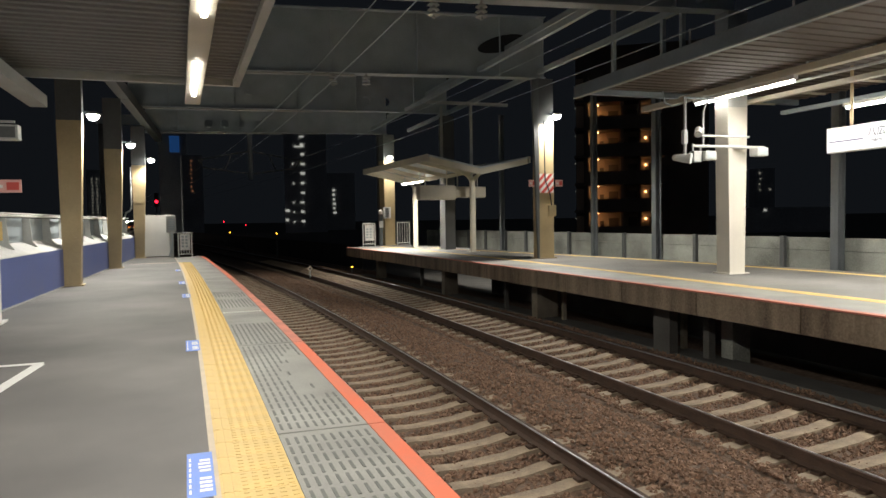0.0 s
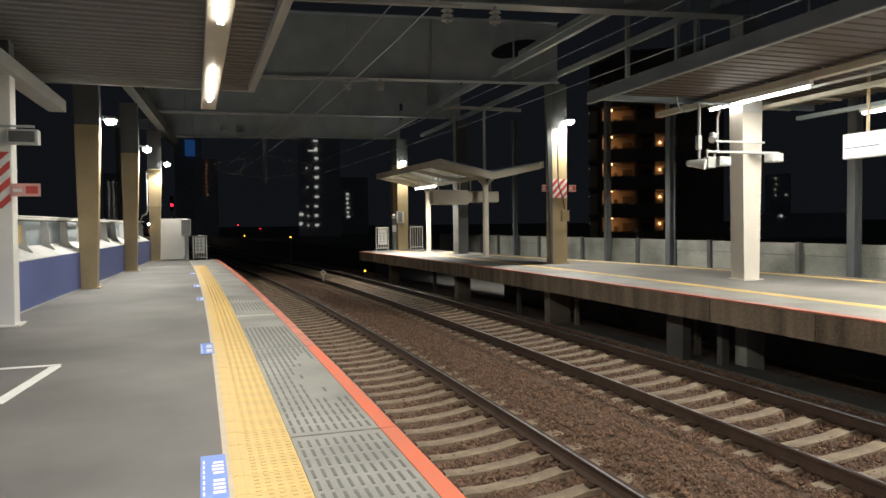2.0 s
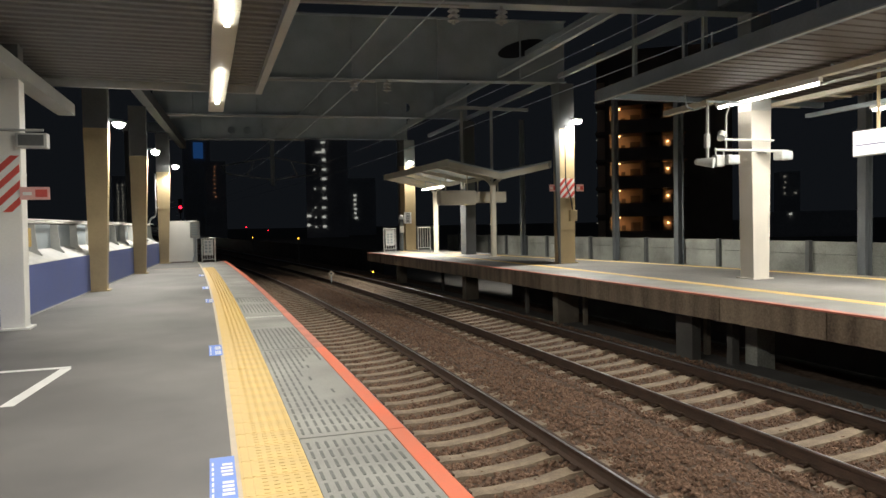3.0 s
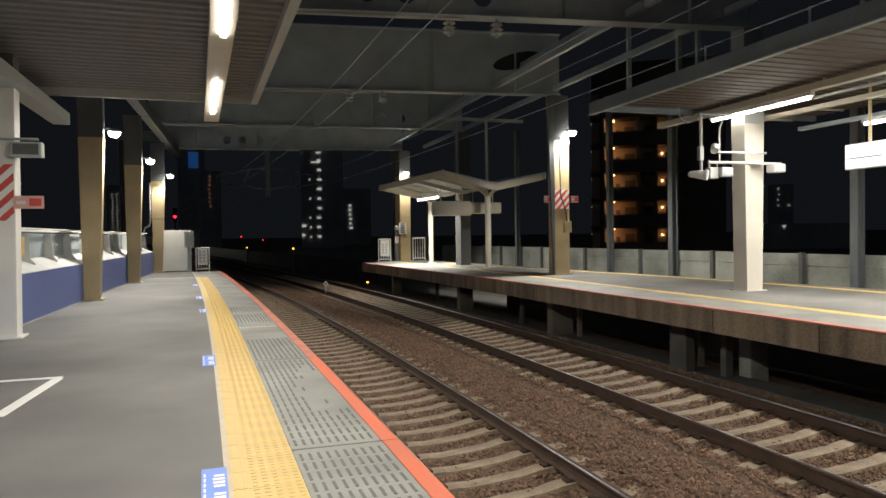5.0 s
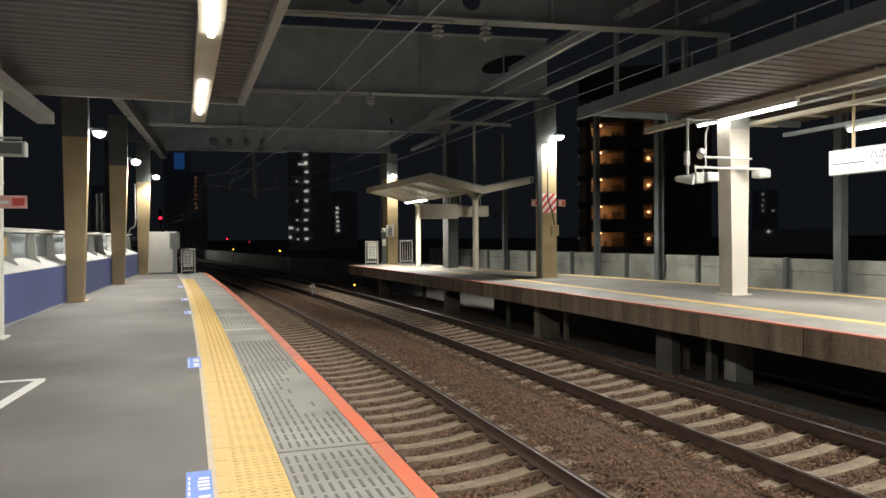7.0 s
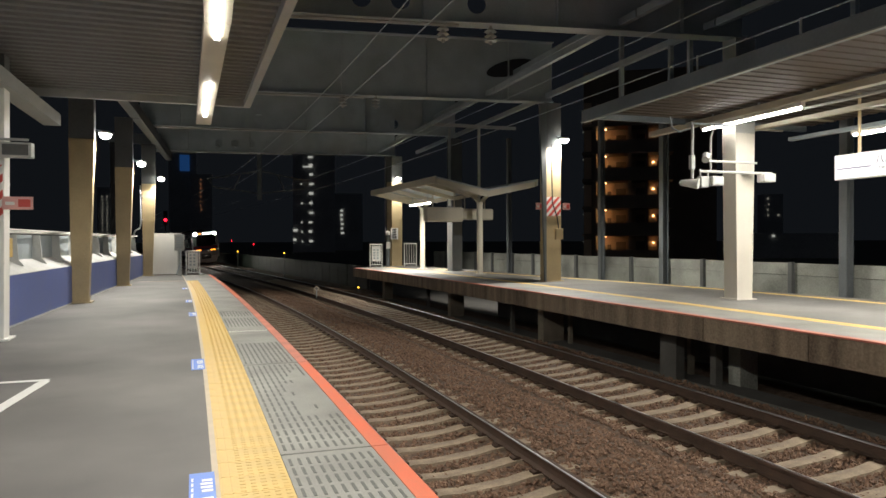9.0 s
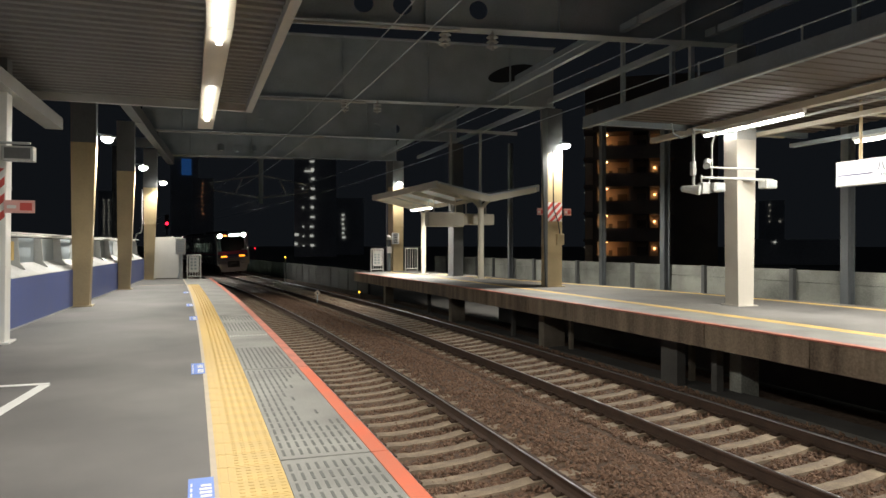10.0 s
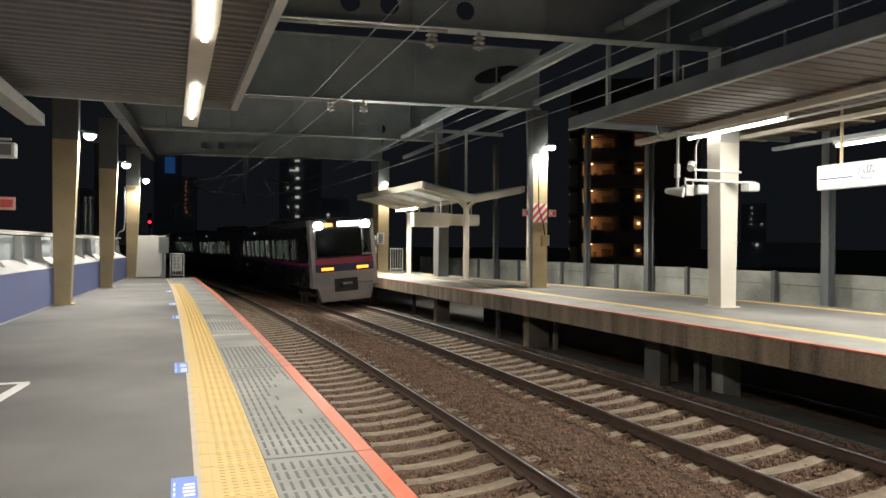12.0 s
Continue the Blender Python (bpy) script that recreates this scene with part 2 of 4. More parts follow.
# loose stones lying on the bed, nearest stretch only
rng = random.Random(5)
vs, fs = [], []
for i in range(80000):
    s = 2.3 + 36 * rng.random() ** 2.0 if i < 70000 else rng.uniform(-8, 2.5)
    e = 1.35 + rng.random() * 7.4
    r = rng.uniform(0.018, 0.04)
    off = (s + 3.0) % 0.525
    if min(off, 0.525 - off) < .11 and any(abs(e - c) < 1.0 for c in TRACKS) and rng.random() < .94:
        continue
    c = curve_at(s, e, bed_z(e) + 0.014)
    q = Euler((rng.random() * 6, rng.random() * 6, rng.random() * 6)).to_matrix()
    k = len(vs)
    for v in ((1, 0, 0), (-1, 0, 0), (0, 1, 0), (0, -1, 0), (0, 0, 1), (0, 0, -1)):
        vs.append(c + q @ (Vector(v) * r * rng.uniform(0.6, 1.25)))
    fs += [(k + a, k + b, k + d) for a, b, d in ((0, 2, 4), (2, 1, 4), (1, 3, 4), (3, 0, 4), (2, 0, 5), (1, 2, 5), (3, 1, 5), (0, 3, 5))]
me = bpy.data.meshes.new("ballast_stones")
me.from_pydata(vs, [], fs)
me.materials.append(BALLAST)
nt = BALLAST.node_tree
geo = nt.nodes.new("ShaderNodeNewGeometry")
old = nt.nodes["Principled BSDF"].inputs["Base Color"].links[0].from_socket
hs = nt.nodes.new("ShaderNodeHueSaturation")
mr = nt.nodes.new("ShaderNodeMapRange")
mr.inputs["To Min"].default_value, mr.inputs["To Max"].default_value = 0.75, 1.25
nt.links.new(geo.outputs["Random Per Island"], mr.inputs["Value"])
nt.links.new(mr.outputs[0], hs.inputs["Value"])
nt.links.new(old, hs.inputs["Color"])
nt.links.new(hs.outputs[0], nt.nodes["Principled BSDF"].inputs["Base Color"])
tagged(new("ballast_stones", me), "loose brown ballast stones lying between the sleepers", "ballast stones", kind="stuff")


def rail_section(e, top):
    h = 0.16
    pts = [(-.065, -h), (.065, -h), (.065, -h + .012), (.012, -h + .03), (.009, -.05), (.0325, -.038), (.0325, -.006), (.026, 0), (-.026, 0), (-.0325, -.006),
           (-.0325, -.038), (-.009, -.05), (-.012, -h + .03), (-.065, -h + .012)]
    return [(e + a, top + b) for a, b in pts]


sleeper_bm = bmesh.new()
prism(sleeper_bm, [(-1.2, -.17), (1.2, -.17), (1.2, -.02), (1.15, 0.015), (.95, .02), (.5, .02), (.3, -.005), (-.3, -.005), (-.5, .02), (-.95, .02), (-1.15, .015), (-1.2, -.02)], -.12, .12)
for v in sleeper_bm.verts:
    if v.co.z > -.1:
        v.co.y *= 0.82
SLEEPER_ME = done(sleeper_bm, "sleeper", SLEEPER)
clip_bm = bmesh.new()
for x in (-.84, -.62, .62, .84):
    box(clip_bm, x - .05, x + .05, -.055, .055, .0, .045)
    bar(clip_bm, (x, -.07, .06), (x, .07, .06), .014, 6)
CLIP_ME = done(clip_bm, "rail_clips", RUST)

for c, word in zip(TRACKS, ("platform-side", "far")):
    track = thing("railway_track", f"{word} canted railway track with concrete sleepers on ballast", "railway track", "tracks", kind="structure")
    for side in (-1, 1):
        e = c + side * 0.735
        bm = bmesh.new()
        sweep(bm, rail_section(e, -1.045 + side * 0.735 * CANT), steps(-12, 60, 1.2) + steps(62, 330, 4))
        rail = part("rail", bm, RUST, track, "rusty steel rail")
        bm = bmesh.new()
        t = -1.043 + side * 0.735 * CANT
        whole = [(-.0345, -.016), (-.0335, -.009), (-.030, -.003), (-.024, .0), (-.012, .0022), (0, .003), (.012, .0022), (.024, .0), (.030, -.003), (.0335, -.009), (.0345, -.016)]
        # the outer rail wears on its gauge corner, the inner rail on the far half of its head
        lim = -.02 if c < 5 else .001
        crown = [p for p in whole if p[0] <= lim] + [(lim, -.004), (-.03, -.016)] if side > 0 else [(.002, -.004)] + [p for p in whole if p[0] >= 0] + [(.03, -.016)]
        sweep(bm, [(e + u, t + v) for u, v in crown], steps(-12, 60, 1.2) + steps(62, 330, 4))
        top_ob = part("running_surface", bm, RAILTOP, rail, "bright worn running surface of the rail")
        for poly in top_ob.data.polygons:
            poly.use_smooth = len(poly.vertices) == 4 and poly.normal.z > -.05
    s = -10.875
    while s < 48:
        m = Matrix.Translation(curve_at(s, c, -1.215)) @ Matrix.Rotation(radians(bearing(s) + rng.uniform(-.6, .6)), 4, "Z") @ Matrix.Rotation(-math.atan(CANT), 4, "Y")
        ob = new("sleeper", SLEEPER_ME)
        ob.parent, ob.matrix_basis = track, m
        if s < 22:
            cl = new("rail_clips", CLIP_ME)
            cl.parent, cl.matrix_basis = track, m
        s += 0.525

# ---------------------------------------------------------------- near platform
ys = steps(-14, 32.4, 0.8)
bm = bmesh.new()
top = [(bm.verts.new((wall_x(y) - .3, y, 0)), bm.verts.new(near_at(y, 0.03, 0))) for y in ys]
bot = [(bm.verts.new((wall_x(y) - .3, y, -.3)), bm.verts.new(near_at(y, 0.03, -.3))) for y in ys]
for i in range(len(ys) - 1):
    bm.faces.new((top[i][0], top[i][1], top[i + 1][1], top[i + 1][0]))
    bm.faces.new((bot[i][0], bot[i + 1][0], bot[i + 1][1], bot[i][1]))
    bm.faces.new((top[i][1], bot[i][1], bot[i + 1][1], top[i + 1][1]))
bm.faces.new((top[-1][0], top[-1][1], bot[-1][1], bot[-1][0]))
platform = tagged(part("platform_floor", bm, ASPHALT), "grey asphalt platform floor with a worn surface", "platform", kind="structure")

bm = bmesh.new()
sweep(bm, [(0.03, -.3), (1.15, -.3), (1.15, -1.6), (0.03, -1.6)], steps(-14, 32.4, .8), line=near_at)
tagged(part("platform_wall", bm, CONC), "stained concrete side wall under the platform edge", "wall", kind="structure")
bm = bmesh.new()
sweep(bm, [(0.03, -.002), (.07, -.002), (.07, .003), (.03, .003)], steps(-14, 32.4, .8), line=near_at)
part("joint_strip", bm, CREAM, platform, "cream sealing strip beside the tactile paving")
bm = bmesh.new()
sweep(bm, [(.03, -.3), (1.235, -.3), (1.235, -.03), (.03, -.03)], steps(-14, 32.4, .8), line=near_at)
part("edge_bed", bm, CONC, platform)

# tactile tiles: an inner guide bar and rows of low studs
tb = bmesh.new()
box(tb, -.205, .205, -.148, .148, -.012, .004)
box(tb, -.19, -.165, -.146, .146, .003, .009)
box(tb, -.140, -.122, -.146, .146, .003, .009)
for i in range(5):
    for j in range(5):
        x, y = -.075 + .062 * i, -.118 + .059 * j
        w = box(tb, x - .016, x + .016, y - .010, y + .010, .003, .0075)
TILE_ME = done(tb, "tactile_tile", YELLOW)
s = -11.9
while s < 27.5:
    ob = new("tactile_tile", TILE_ME)
    ob.parent = platform
    ob.matrix_basis = Matrix.Translation(near_at(s, .275, rng.uniform(0, .0012))) @ Matrix.Rotation(radians(near_bearing(s)), 4, "Z")
    s += 0.30

# plain bed between the end of the paving and the platform end
bm = bmesh.new()
sweep(bm, [(.03, -.05), (.485, -.05), (.485, .001), (.03, .001)], steps(27.4, 32.4, .8), line=near_at)
part("end_paving", bm, SLAB, platform, "plain grey concrete at the platform end")
joints = [-13.45, -9.8, -6.15, -2.5, 1.15, 4.81, 8.46, 11.7, 15.2, 18.8, 22.4, 26.0, 29.4, 32.4]
for a, b in zip(joints, joints[1:]):
    bm = bmesh.new()
    sweep(bm, [(.485, -.012), (1.115, -.012), (1.115, .002), (.485, .002)], [a + .013, *steps(a + .1, b - .1, .5), b - .013], line=near_at)
    slab = part("edge_slab", bm, SLAB, platform, "grey concrete edge slab with dark grip strips")
    bm = bmesh.new()
    sweep(bm, [(1.12, -.30), (1.245, -.30), (1.245, -.004), (1.24, .003), (1.12, .003)], [a + .006, *steps(a + .1, b - .1, .5), b - .006], line=near_at)
    part("red_edge", bm, RED if b < 9 or a > 18 else RED_OLD, platform, "red painted platform edge")
    if b < 16:
        vs, fs = [], []
        y = a + .09
        while y < b - .12:
            for i in range(10):
                e = .525 + i * .06
                worn = ((e - 1.02) / .24) ** 2 + ((y - 6.7) / 1.0) ** 2 + noise.noise(Vector((e * 9, y * 3, 7))) * 1.3
                if (a < 5 < b and worn < 1.0) or (a < 9 < b and y > 10.2) or (a > 11 and (y - a) % 1.9 < .5):
                    continue
                k = len(vs)
                for z in (.001, .005):
                    vs += [near_at(y, e - .0095, z), near_at(y, e + .0095, z), near_at(y + .14, e + .0095, z), near_at(y + .14, e - .0095, z)]
                fs += [(k + 4, k + 5, k + 6, k + 7), (k, k + 1, k + 5, k + 4), (k + 1, k + 2, k + 6, k + 5), (k + 2, k + 3, k + 7, k + 6), (k + 3, k, k + 4, k + 7)]
            y += .195
        me = bpy.data.meshes.new("grip_strips")
        me.from_pydata(vs, [], fs)
        me.materials.append(SLOT)
        g = new("grip_strips", me)
        g.parent = slab
    if 11 < b < 12:
        bm = bmesh.new()
        for i in range(14):
            box(bm, .50 + i * .043, .525 + i * .043, b - .09, b - .02, .003, .012, Matrix.Translation(near_at(b, 0, 0) - Vector((0, b, 0))))
        part("drain_grille", bm, WHITE, slab, "pale metal drain grille across the slab")

# blue floor notices and white queue marks
for i, (s, e) in enumerate(((4.22, -.03), (8.73, -.02), (14.8, -.02), (18.1, -.05), (23.0, -.07))):
    n = thing("floor_notice", "blue sticker with white print beside the tactile paving", "floor sticker", "floor notices", Matrix.Translation(near_at(s, e, .001)) @ Matrix.Rotation(radians(near_bearing(s)), 4, "Z"))
    boxpart("sticker", (-.075, .075, -.38, .38, 0, .003), SIGNBLUE, n)
    bm = bmesh.new()
    rg = random.Random(3)
    for k in range(2):
        for r in range(4):
            y = -.30 + k * .32 + r * .062
            box(bm, -.01 + rg.uniform(0, .01), .06, y, y + .04, .003, .0042)
    for r in range(7):
        box(bm, -.062, -.05, -.32 + r * .09, -.26 + r * .09, .003, .0042)
    tagged(part("print", bm, WHITE, n, "white printed bars"), kind="stuff")
bm = bmesh.new()
box(bm, -2.5, -.80, 27.42, 27.54, .0, .004)
tagged(part("end_line", bm, CREAM), "pale painted line across the platform end", "floor marking", kind="structure")
qm = thing("queue_mark", "white painted queue corner line on the asphalt", "floor marking", kind="structure")
bm = bmesh.new()
m = Matrix.Translation((-1.68, 8.27, 0))
box(bm, -1.6, .05, -.05, .05, .0, .003, m)
part("line", bm, WHITE, qm)
bm = bmesh.new()
beam(bm, (-1.66, 8.2, .002), (-1.80, 6.6, .002), .11, .004)
part("line", bm, WHITE, qm)

# ---------------------------------------------------------------- parapet of the near platform
par = thing("parapet", "blue and white parapet wall along the platform back", "parapet", kind="structure")
WT = Matrix.Translation((wall_x(0), 0, 0)) @ Matrix.Rotation(-math.atan(0.0288), 4, "Z")
bm = bmesh.new()
prism(bm, [(0, 0), (0, .9), (-.45, 1.12), (-.45, -.3), (-.3, -.3)], -14, 32.3)
w = part("parapet_wall", bm, PALE, par)
w.matrix_basis = WT
for y in steps(-12, 32, 3.4)[:-1]:
    ob = boxpart("blue_panel", (.0, .012, y + .006, y + 3.39, .03, .885), BLUE, par, "dull blue panel")
    ob.matrix_basis = WT
ob = boxpart("skirting", (.0, .02, -14, 32.3, 0, .03), LIGHT_GREY, par)
ob.matrix_basis = WT
for y in steps(-12, 32.2, 1.7):
    bm = bmesh.new()
    prism(bm, [(-.44, 1.0), (-.16, 1.0), (-.26, 1.12), (-.30, 1.62), (-.44, 1.62)], y - .02, y + .02)
    ob = part("bracket", bm, LIGHT_GREY, par, "pale steel bracket post")
    ob.matrix_basis = WT
for y in steps(-12, 32.2, 1.7)[:-1]:
    ob = boxpart("screen_panel", (-.46, -.44, y + .03, y + 1.67, 1.08, 1.62), GREY_STEEL, par)
    ob.matrix_basis = WT
for x, z, r in ((-.36, 1.66, .028), (-.22, 1.70, .018)):
    bm = bmesh.new()
    bar(bm, (x, -13, z), (x, 32.2, z), r)
    ob = part("top_rail", bm, WHITE_STEEL, par, "white round rail")
    ob.matrix_basis = WT

# ---------------------------------------------------------------- columns and floodlights


def column(name, x, y, z0, w0, w1, h, material, label, group, rz=0, taper_to=3.9, plumb=False, head=None, depth=None):
    dy = (depth or w0) / 2
    head = head or DARK_STEEL
    c = thing(name, label, "column", group, pose(x, y, z0, 0, 0, rz))
    bm = bmesh.new()
    levels = ((0, w0), (taper_to, w1), (taper_to + .04, w1))
    rings = [[bm.verts.new((sx * w / 2 + ((w - w0) * .3 if plumb else 0), sy * dy, z)) for sx, sy in ((-1, -1), (1, -1), (1, 1), (-1, 1))] for z, w in levels]
    for a, b in zip(rings, rings[1:]):
        for i in range(4):
            bm.faces.new((a[i], a[(i + 1) % 4], b[(i + 1) % 4], b[i]))
    bm.faces.new(rings[0][::-1])
    bm.faces.new(rings[-1])
    part("shaft", bm, material, c, bevel=.012)
    dx = -(w1 - w0) * .3 if plumb else 0
    # separate grey tone here replaces the shade above the downward lamps
    boxpart("column_head", (-w1 / 2 - dx, w1 / 2 - dx, -dy, dy, taper_to + .04, h), head, c, "upper column section, coloured grey for the shade above the lamps", bevel=.01)
    boxpart("base_plate", (-w0 / 2 - .07, w0 / 2 + .07, -dy - .07, dy + .07, 0, .03), material, c, bevel=.006)
    for z in (1.15, 2.35):
        w = w0 + (w1 - w0) * z / taper_to
        bm = bmesh.new()
        box(bm, -w / 2 - .006 + ((w - w0) * .3 if plumb else 0), w / 2 + .006 + ((w - w0) * .3 if plumb else 0), -dy - .006, dy + .006, z - .012, z + .012)
        part("joint_band", bm, material, c)
    return c


def floodlight(x, y, z, reach, watts, aim=(0, 0, -1), cone=150):
    f = thing("floodlight", "round white floodlight on a short arm, switched on", "floodlight", "floodlights", pose(x, y, z))
    bm = bmesh.new()
    bar(bm, (0, 0, .0), (0, 0, .07), .17, 20, .12)
    part("housing", bm, LIGHT_GREY, f)
    bm = bmesh.new()
    bmesh.ops.create_uvsphere(bm, u_segments=20, v_segments=10, radius=.13, matrix=Matrix.Translation((0, 0, -.02)) @ Matrix.Diagonal((1, 1, .82, 1)))
    part("lens", bm, FLOOD, f, "glowing white lens")
    bm = bmesh.new()
    bar(bm, (0, 0, .06), (*reach, .1), .025)
    part("arm", bm, GREY_STEEL, f)
    d = bpy.data.lights.new("floodlight_beam", "SPOT")
    d.energy, d.color, d.spot_size, d.spot_blend, d.shadow_soft_size = watts, COOL, radians(cone), .45, .12
    ob = new("floodlight_beam", d)
    ob.matrix_world = Matrix.Translation((x, y, z - .17)) @ Vector(aim).to_track_quat("-Z", "Y").to_matrix().to_4x4()


LEFT = ((-3.08, 11.95), (-2.965, 18.6), (-2.76, 25.3), (-2.54, 32.2))
RIGHT = ((11.38, 12.74), (10.66, 20.5), (10.32, 29.0), (9.39, 36.0))
for i, (x, y) in enumerate(LEFT):
    column("platform_column", x, y, 0, .36 if i else .33, .55 if i else .38, 5.6, WHITE_STEEL if i == 0 else CREAM_STEEL, "tapered cream steel column beside the parapet" if i else "white tapered steel column beside the parapet", "near columns", 1.6, plumb=True)
    if i:
        floodlight((-2.41, -2.18, -1.96)[i - 1], y + (.06, .06, -.32)[i - 1], (4.10, 4.12, 4.17)[i - 1], (-.36, (.02, .02, .3)[i - 1]), (560, 560, 420)[i - 1], (-.1, (-.1, -.1, -.3)[i - 1], -1), 138)
pipe = thing("conduit_pipe", "thin pale conduit running down beside the cream column", "conduit")
bm = bmesh.new()
run = [(-2.79, 31.9, 3.85), (-2.79, 31.9, 2.2), (-2.84, 31.9, 2.02), (-3.0, 31.9, 1.95), (-3.1, 32.0, 1.7)]
for a_, b_ in zip(run, run[1:]):
    bar(bm, a_, b_, .028, 8)
part("pipe", bm, LIGHT_GREY, pipe)
for z in (3.4, 2.4):
    boxpart("clip", (-2.80, -2.70, 31.88, 32.03, z - .02, z + .02), LIGHT_GREY, pipe)
for i, (x, y) in enumerate(RIGHT):
    if i == 2:
        column("platform_column", x, y, P2, .5, .5, 5.86, DARK_STEEL, "dark grey steel column behind the shelter", "far columns", 9)
    else:
        column("platform_column", x, y, P2, (.42, .62, .5, .6)[i], (.54, .62, .5, .64)[i], 5.86, COLUMN_WHITE if i == 0 else CREAM_STEEL, "white tapered steel column under the canopy" if i == 0 else "cream steel column on the far platform", "far columns", (0, 8, 9, 12)[i], (3.7, 4.34, 5.5, 4.45)[i], head=LIGHT_GREY if i == 0 else None, depth=.3 if i == 1 else None)
fl_post = thing("flange_post", "dark tapered steel post against the cream column", "post", "", pose(10.66, 20.5, P2, 0, 0, 8))
bm = bmesh.new()
prism(bm, [(-.37, 0), (-.325, 0), (-.325, 5.78), (-.58, 5.78)], -.24, -.15)
part("plate", bm, MAST, fl_post)
floodlight(11.05, 20.26, 4.78, (-.2, .14), 980, (0, 0, -1), 166)
floodlight(9.42, 35.35, 4.77, (0, .5), 400, (.2, -.3, -1), 132)

# ---------------------------------------------------------------- portal girders with lightening holes


def girder(a, b, z0, depth, label, rise, holes):
    a, b = Vector((*a, 0)), Vector((*b, 0))
    d = b - a
    m = Matrix.Translation((a.x, a.y, z0)) @ Matrix.Rotation(math.atan2(d.y, d.x), 4, "Z") @ Matrix.Rotation(-math.atan(rise / d.length), 4, "Y")
    g = thing("portal_girder", label, "girder", "portal girders", m, "structure")
    bm = bmesh.new()
    hh, last, cw = .82, 0.0, .76
    for h in [*holes, None]:
        end = d.length if h is None else h - cw / 2
        if end > last + .002:
            bm.faces.new([bm.verts.new(p) for p in ((last, 0, 0), (end, 0, 0), (end, 0, hh), (last, 0, hh))])
        if h is None:
            break
        x0, x1 = h - cw / 2, h + cw / 2
        sq = [(x0, 0), (h, 0), (x1, 0), (x1, hh / 2), (x1, hh), (h, hh), (x0, hh), (x0, hh / 2)]
        outer = [bm.verts.new((px, 0, pz)) for px, pz in sq]
        ring = [bm.verts.new((h + .2 * math.cos(t), 0, hh / 2 + .2 * math.sin(t))) for t in [radians(-135 + 22.5 * k) for k in range(16)]]
        for k in range(8):
            bm.faces.new((outer[k], outer[(k + 1) % 8], ring[(2 * k + 2) % 16], ring[2 * k + 1], ring[2 * k]))
        last = x1
    bm.faces.new([bm.verts.new(p) for p in ((0, 0, hh), (d.length, 0, hh), (d.length, 0, depth), (0, 0, depth))])
    bmesh.ops.remove_doubles(bm, verts=bm.verts, dist=.001)
    r = bmesh.ops.extrude_face_region(bm, geom=list(bm.faces))
    bmesh.ops.translate(bm, vec=(0, .02, 0), verts=[v for v in r["geom"] if isinstance(v, bmesh.types.BMVert)])
    part("web", bm, GREY_STEEL, g)
    boxpart("lower_flange", (0, d.length, -.18, .2, -.03, 0), GREY_STEEL, g)
    boxpart("upper_flange", (0, d.length, -.18, .2, depth, depth + .03), GREY_STEEL, g)
    for x in steps(1.5, d.length - 1.5, 2.8):
        boxpart("stiffener", (x - .01, x + .01, -.15, 0, .0, depth), GREY_STEEL, g)
    bm = bmesh.new()
    bar(bm, (0, -.12, -.09), (d.length * .55, -.12, -.09), .035)
    part("conduit", bm, LIGHT_GREY, g, "pale conduit pipe")


for a, b in zip(((-3.0, 14.7), (-2.9, 22.2), (-2.6, 29.9), (-2.5, 37.2)), RIGHT):
    k = RIGHT.index(b)
    girder(a, (b[0], b[1] - .1), (6.0, 6.0, 6.12, 6.04)[k], 1.9, "deep grey steel girder spanning both platforms", 0.0,
           ((6.0, 6.8, 8.4), (), (4.55, 9.36, 10.2), (2.97, 3.75, 4.55, 5.38))[k])
# thin black disc set on the web in place of a dark oval opening
bm = bmesh.new()
bmesh.ops.create_cone(bm, cap_ends=True, segments=32, radius1=1, radius2=1, depth=1, matrix=Matrix.Translation((9.25, 20.57, 7.06)) @ Matrix.Rotation(math.atan2(-1.8, 13.56), 4, "Z") @ Matrix.Rotation(radians(-15), 4, "Y") @ Matrix.Diagonal((.82, .012, .25, 1)) @ Matrix.Rotation(radians(90), 4, "X"))
tagged(part("oval_opening_disc", bm, BLACK), "black oval disc on the girder web, standing in for a dark opening", "cover plate")
for x, z in ((10.5, 6.2), (8.5, 6.2), (9.4, 6.9)):
    for p, q in zip((-6, 4.5, 12.4, 20.0, 28.4), (4.5, 12.4, 20.0, 28.4, 35.6)):
        bm = bmesh.new()
        beam(bm, (x, p + .03, z), (x, q - .03, z), .12, .16)
        tagged(part("longitudinal_beam", bm, GREY_STEEL), "grey steel beam linking the portal girders", "beam", "longitudinal beams", kind="structure")

for p, q in zip((-8, 11.95, 18.6, 25.3, 32.2), (11.95, 18.6, 25.3, 32.2, 38.0)):
    bm = bmesh.new()
    beam(bm, (wall_x(p) + .62, p + .03, 5.79), (wall_x(q) + .62, q - .03, 5.79), .3, .38)
    tagged(part("longitudinal_beam", bm, DARK_STEEL), "dark steel beam carrying the girders above the parapet", "beam", "longitudinal beams", kind="structure")
for y in (16.1, 14.0, 13.3, 9.0):
    tagged(boxpart("upright_post", (10.45, 10.55, y - .05, y + .05, 5.2, 7.2), GREY_STEEL), "grey steel upright between the longitudinal beams", "post", "upright posts", kind="structure")

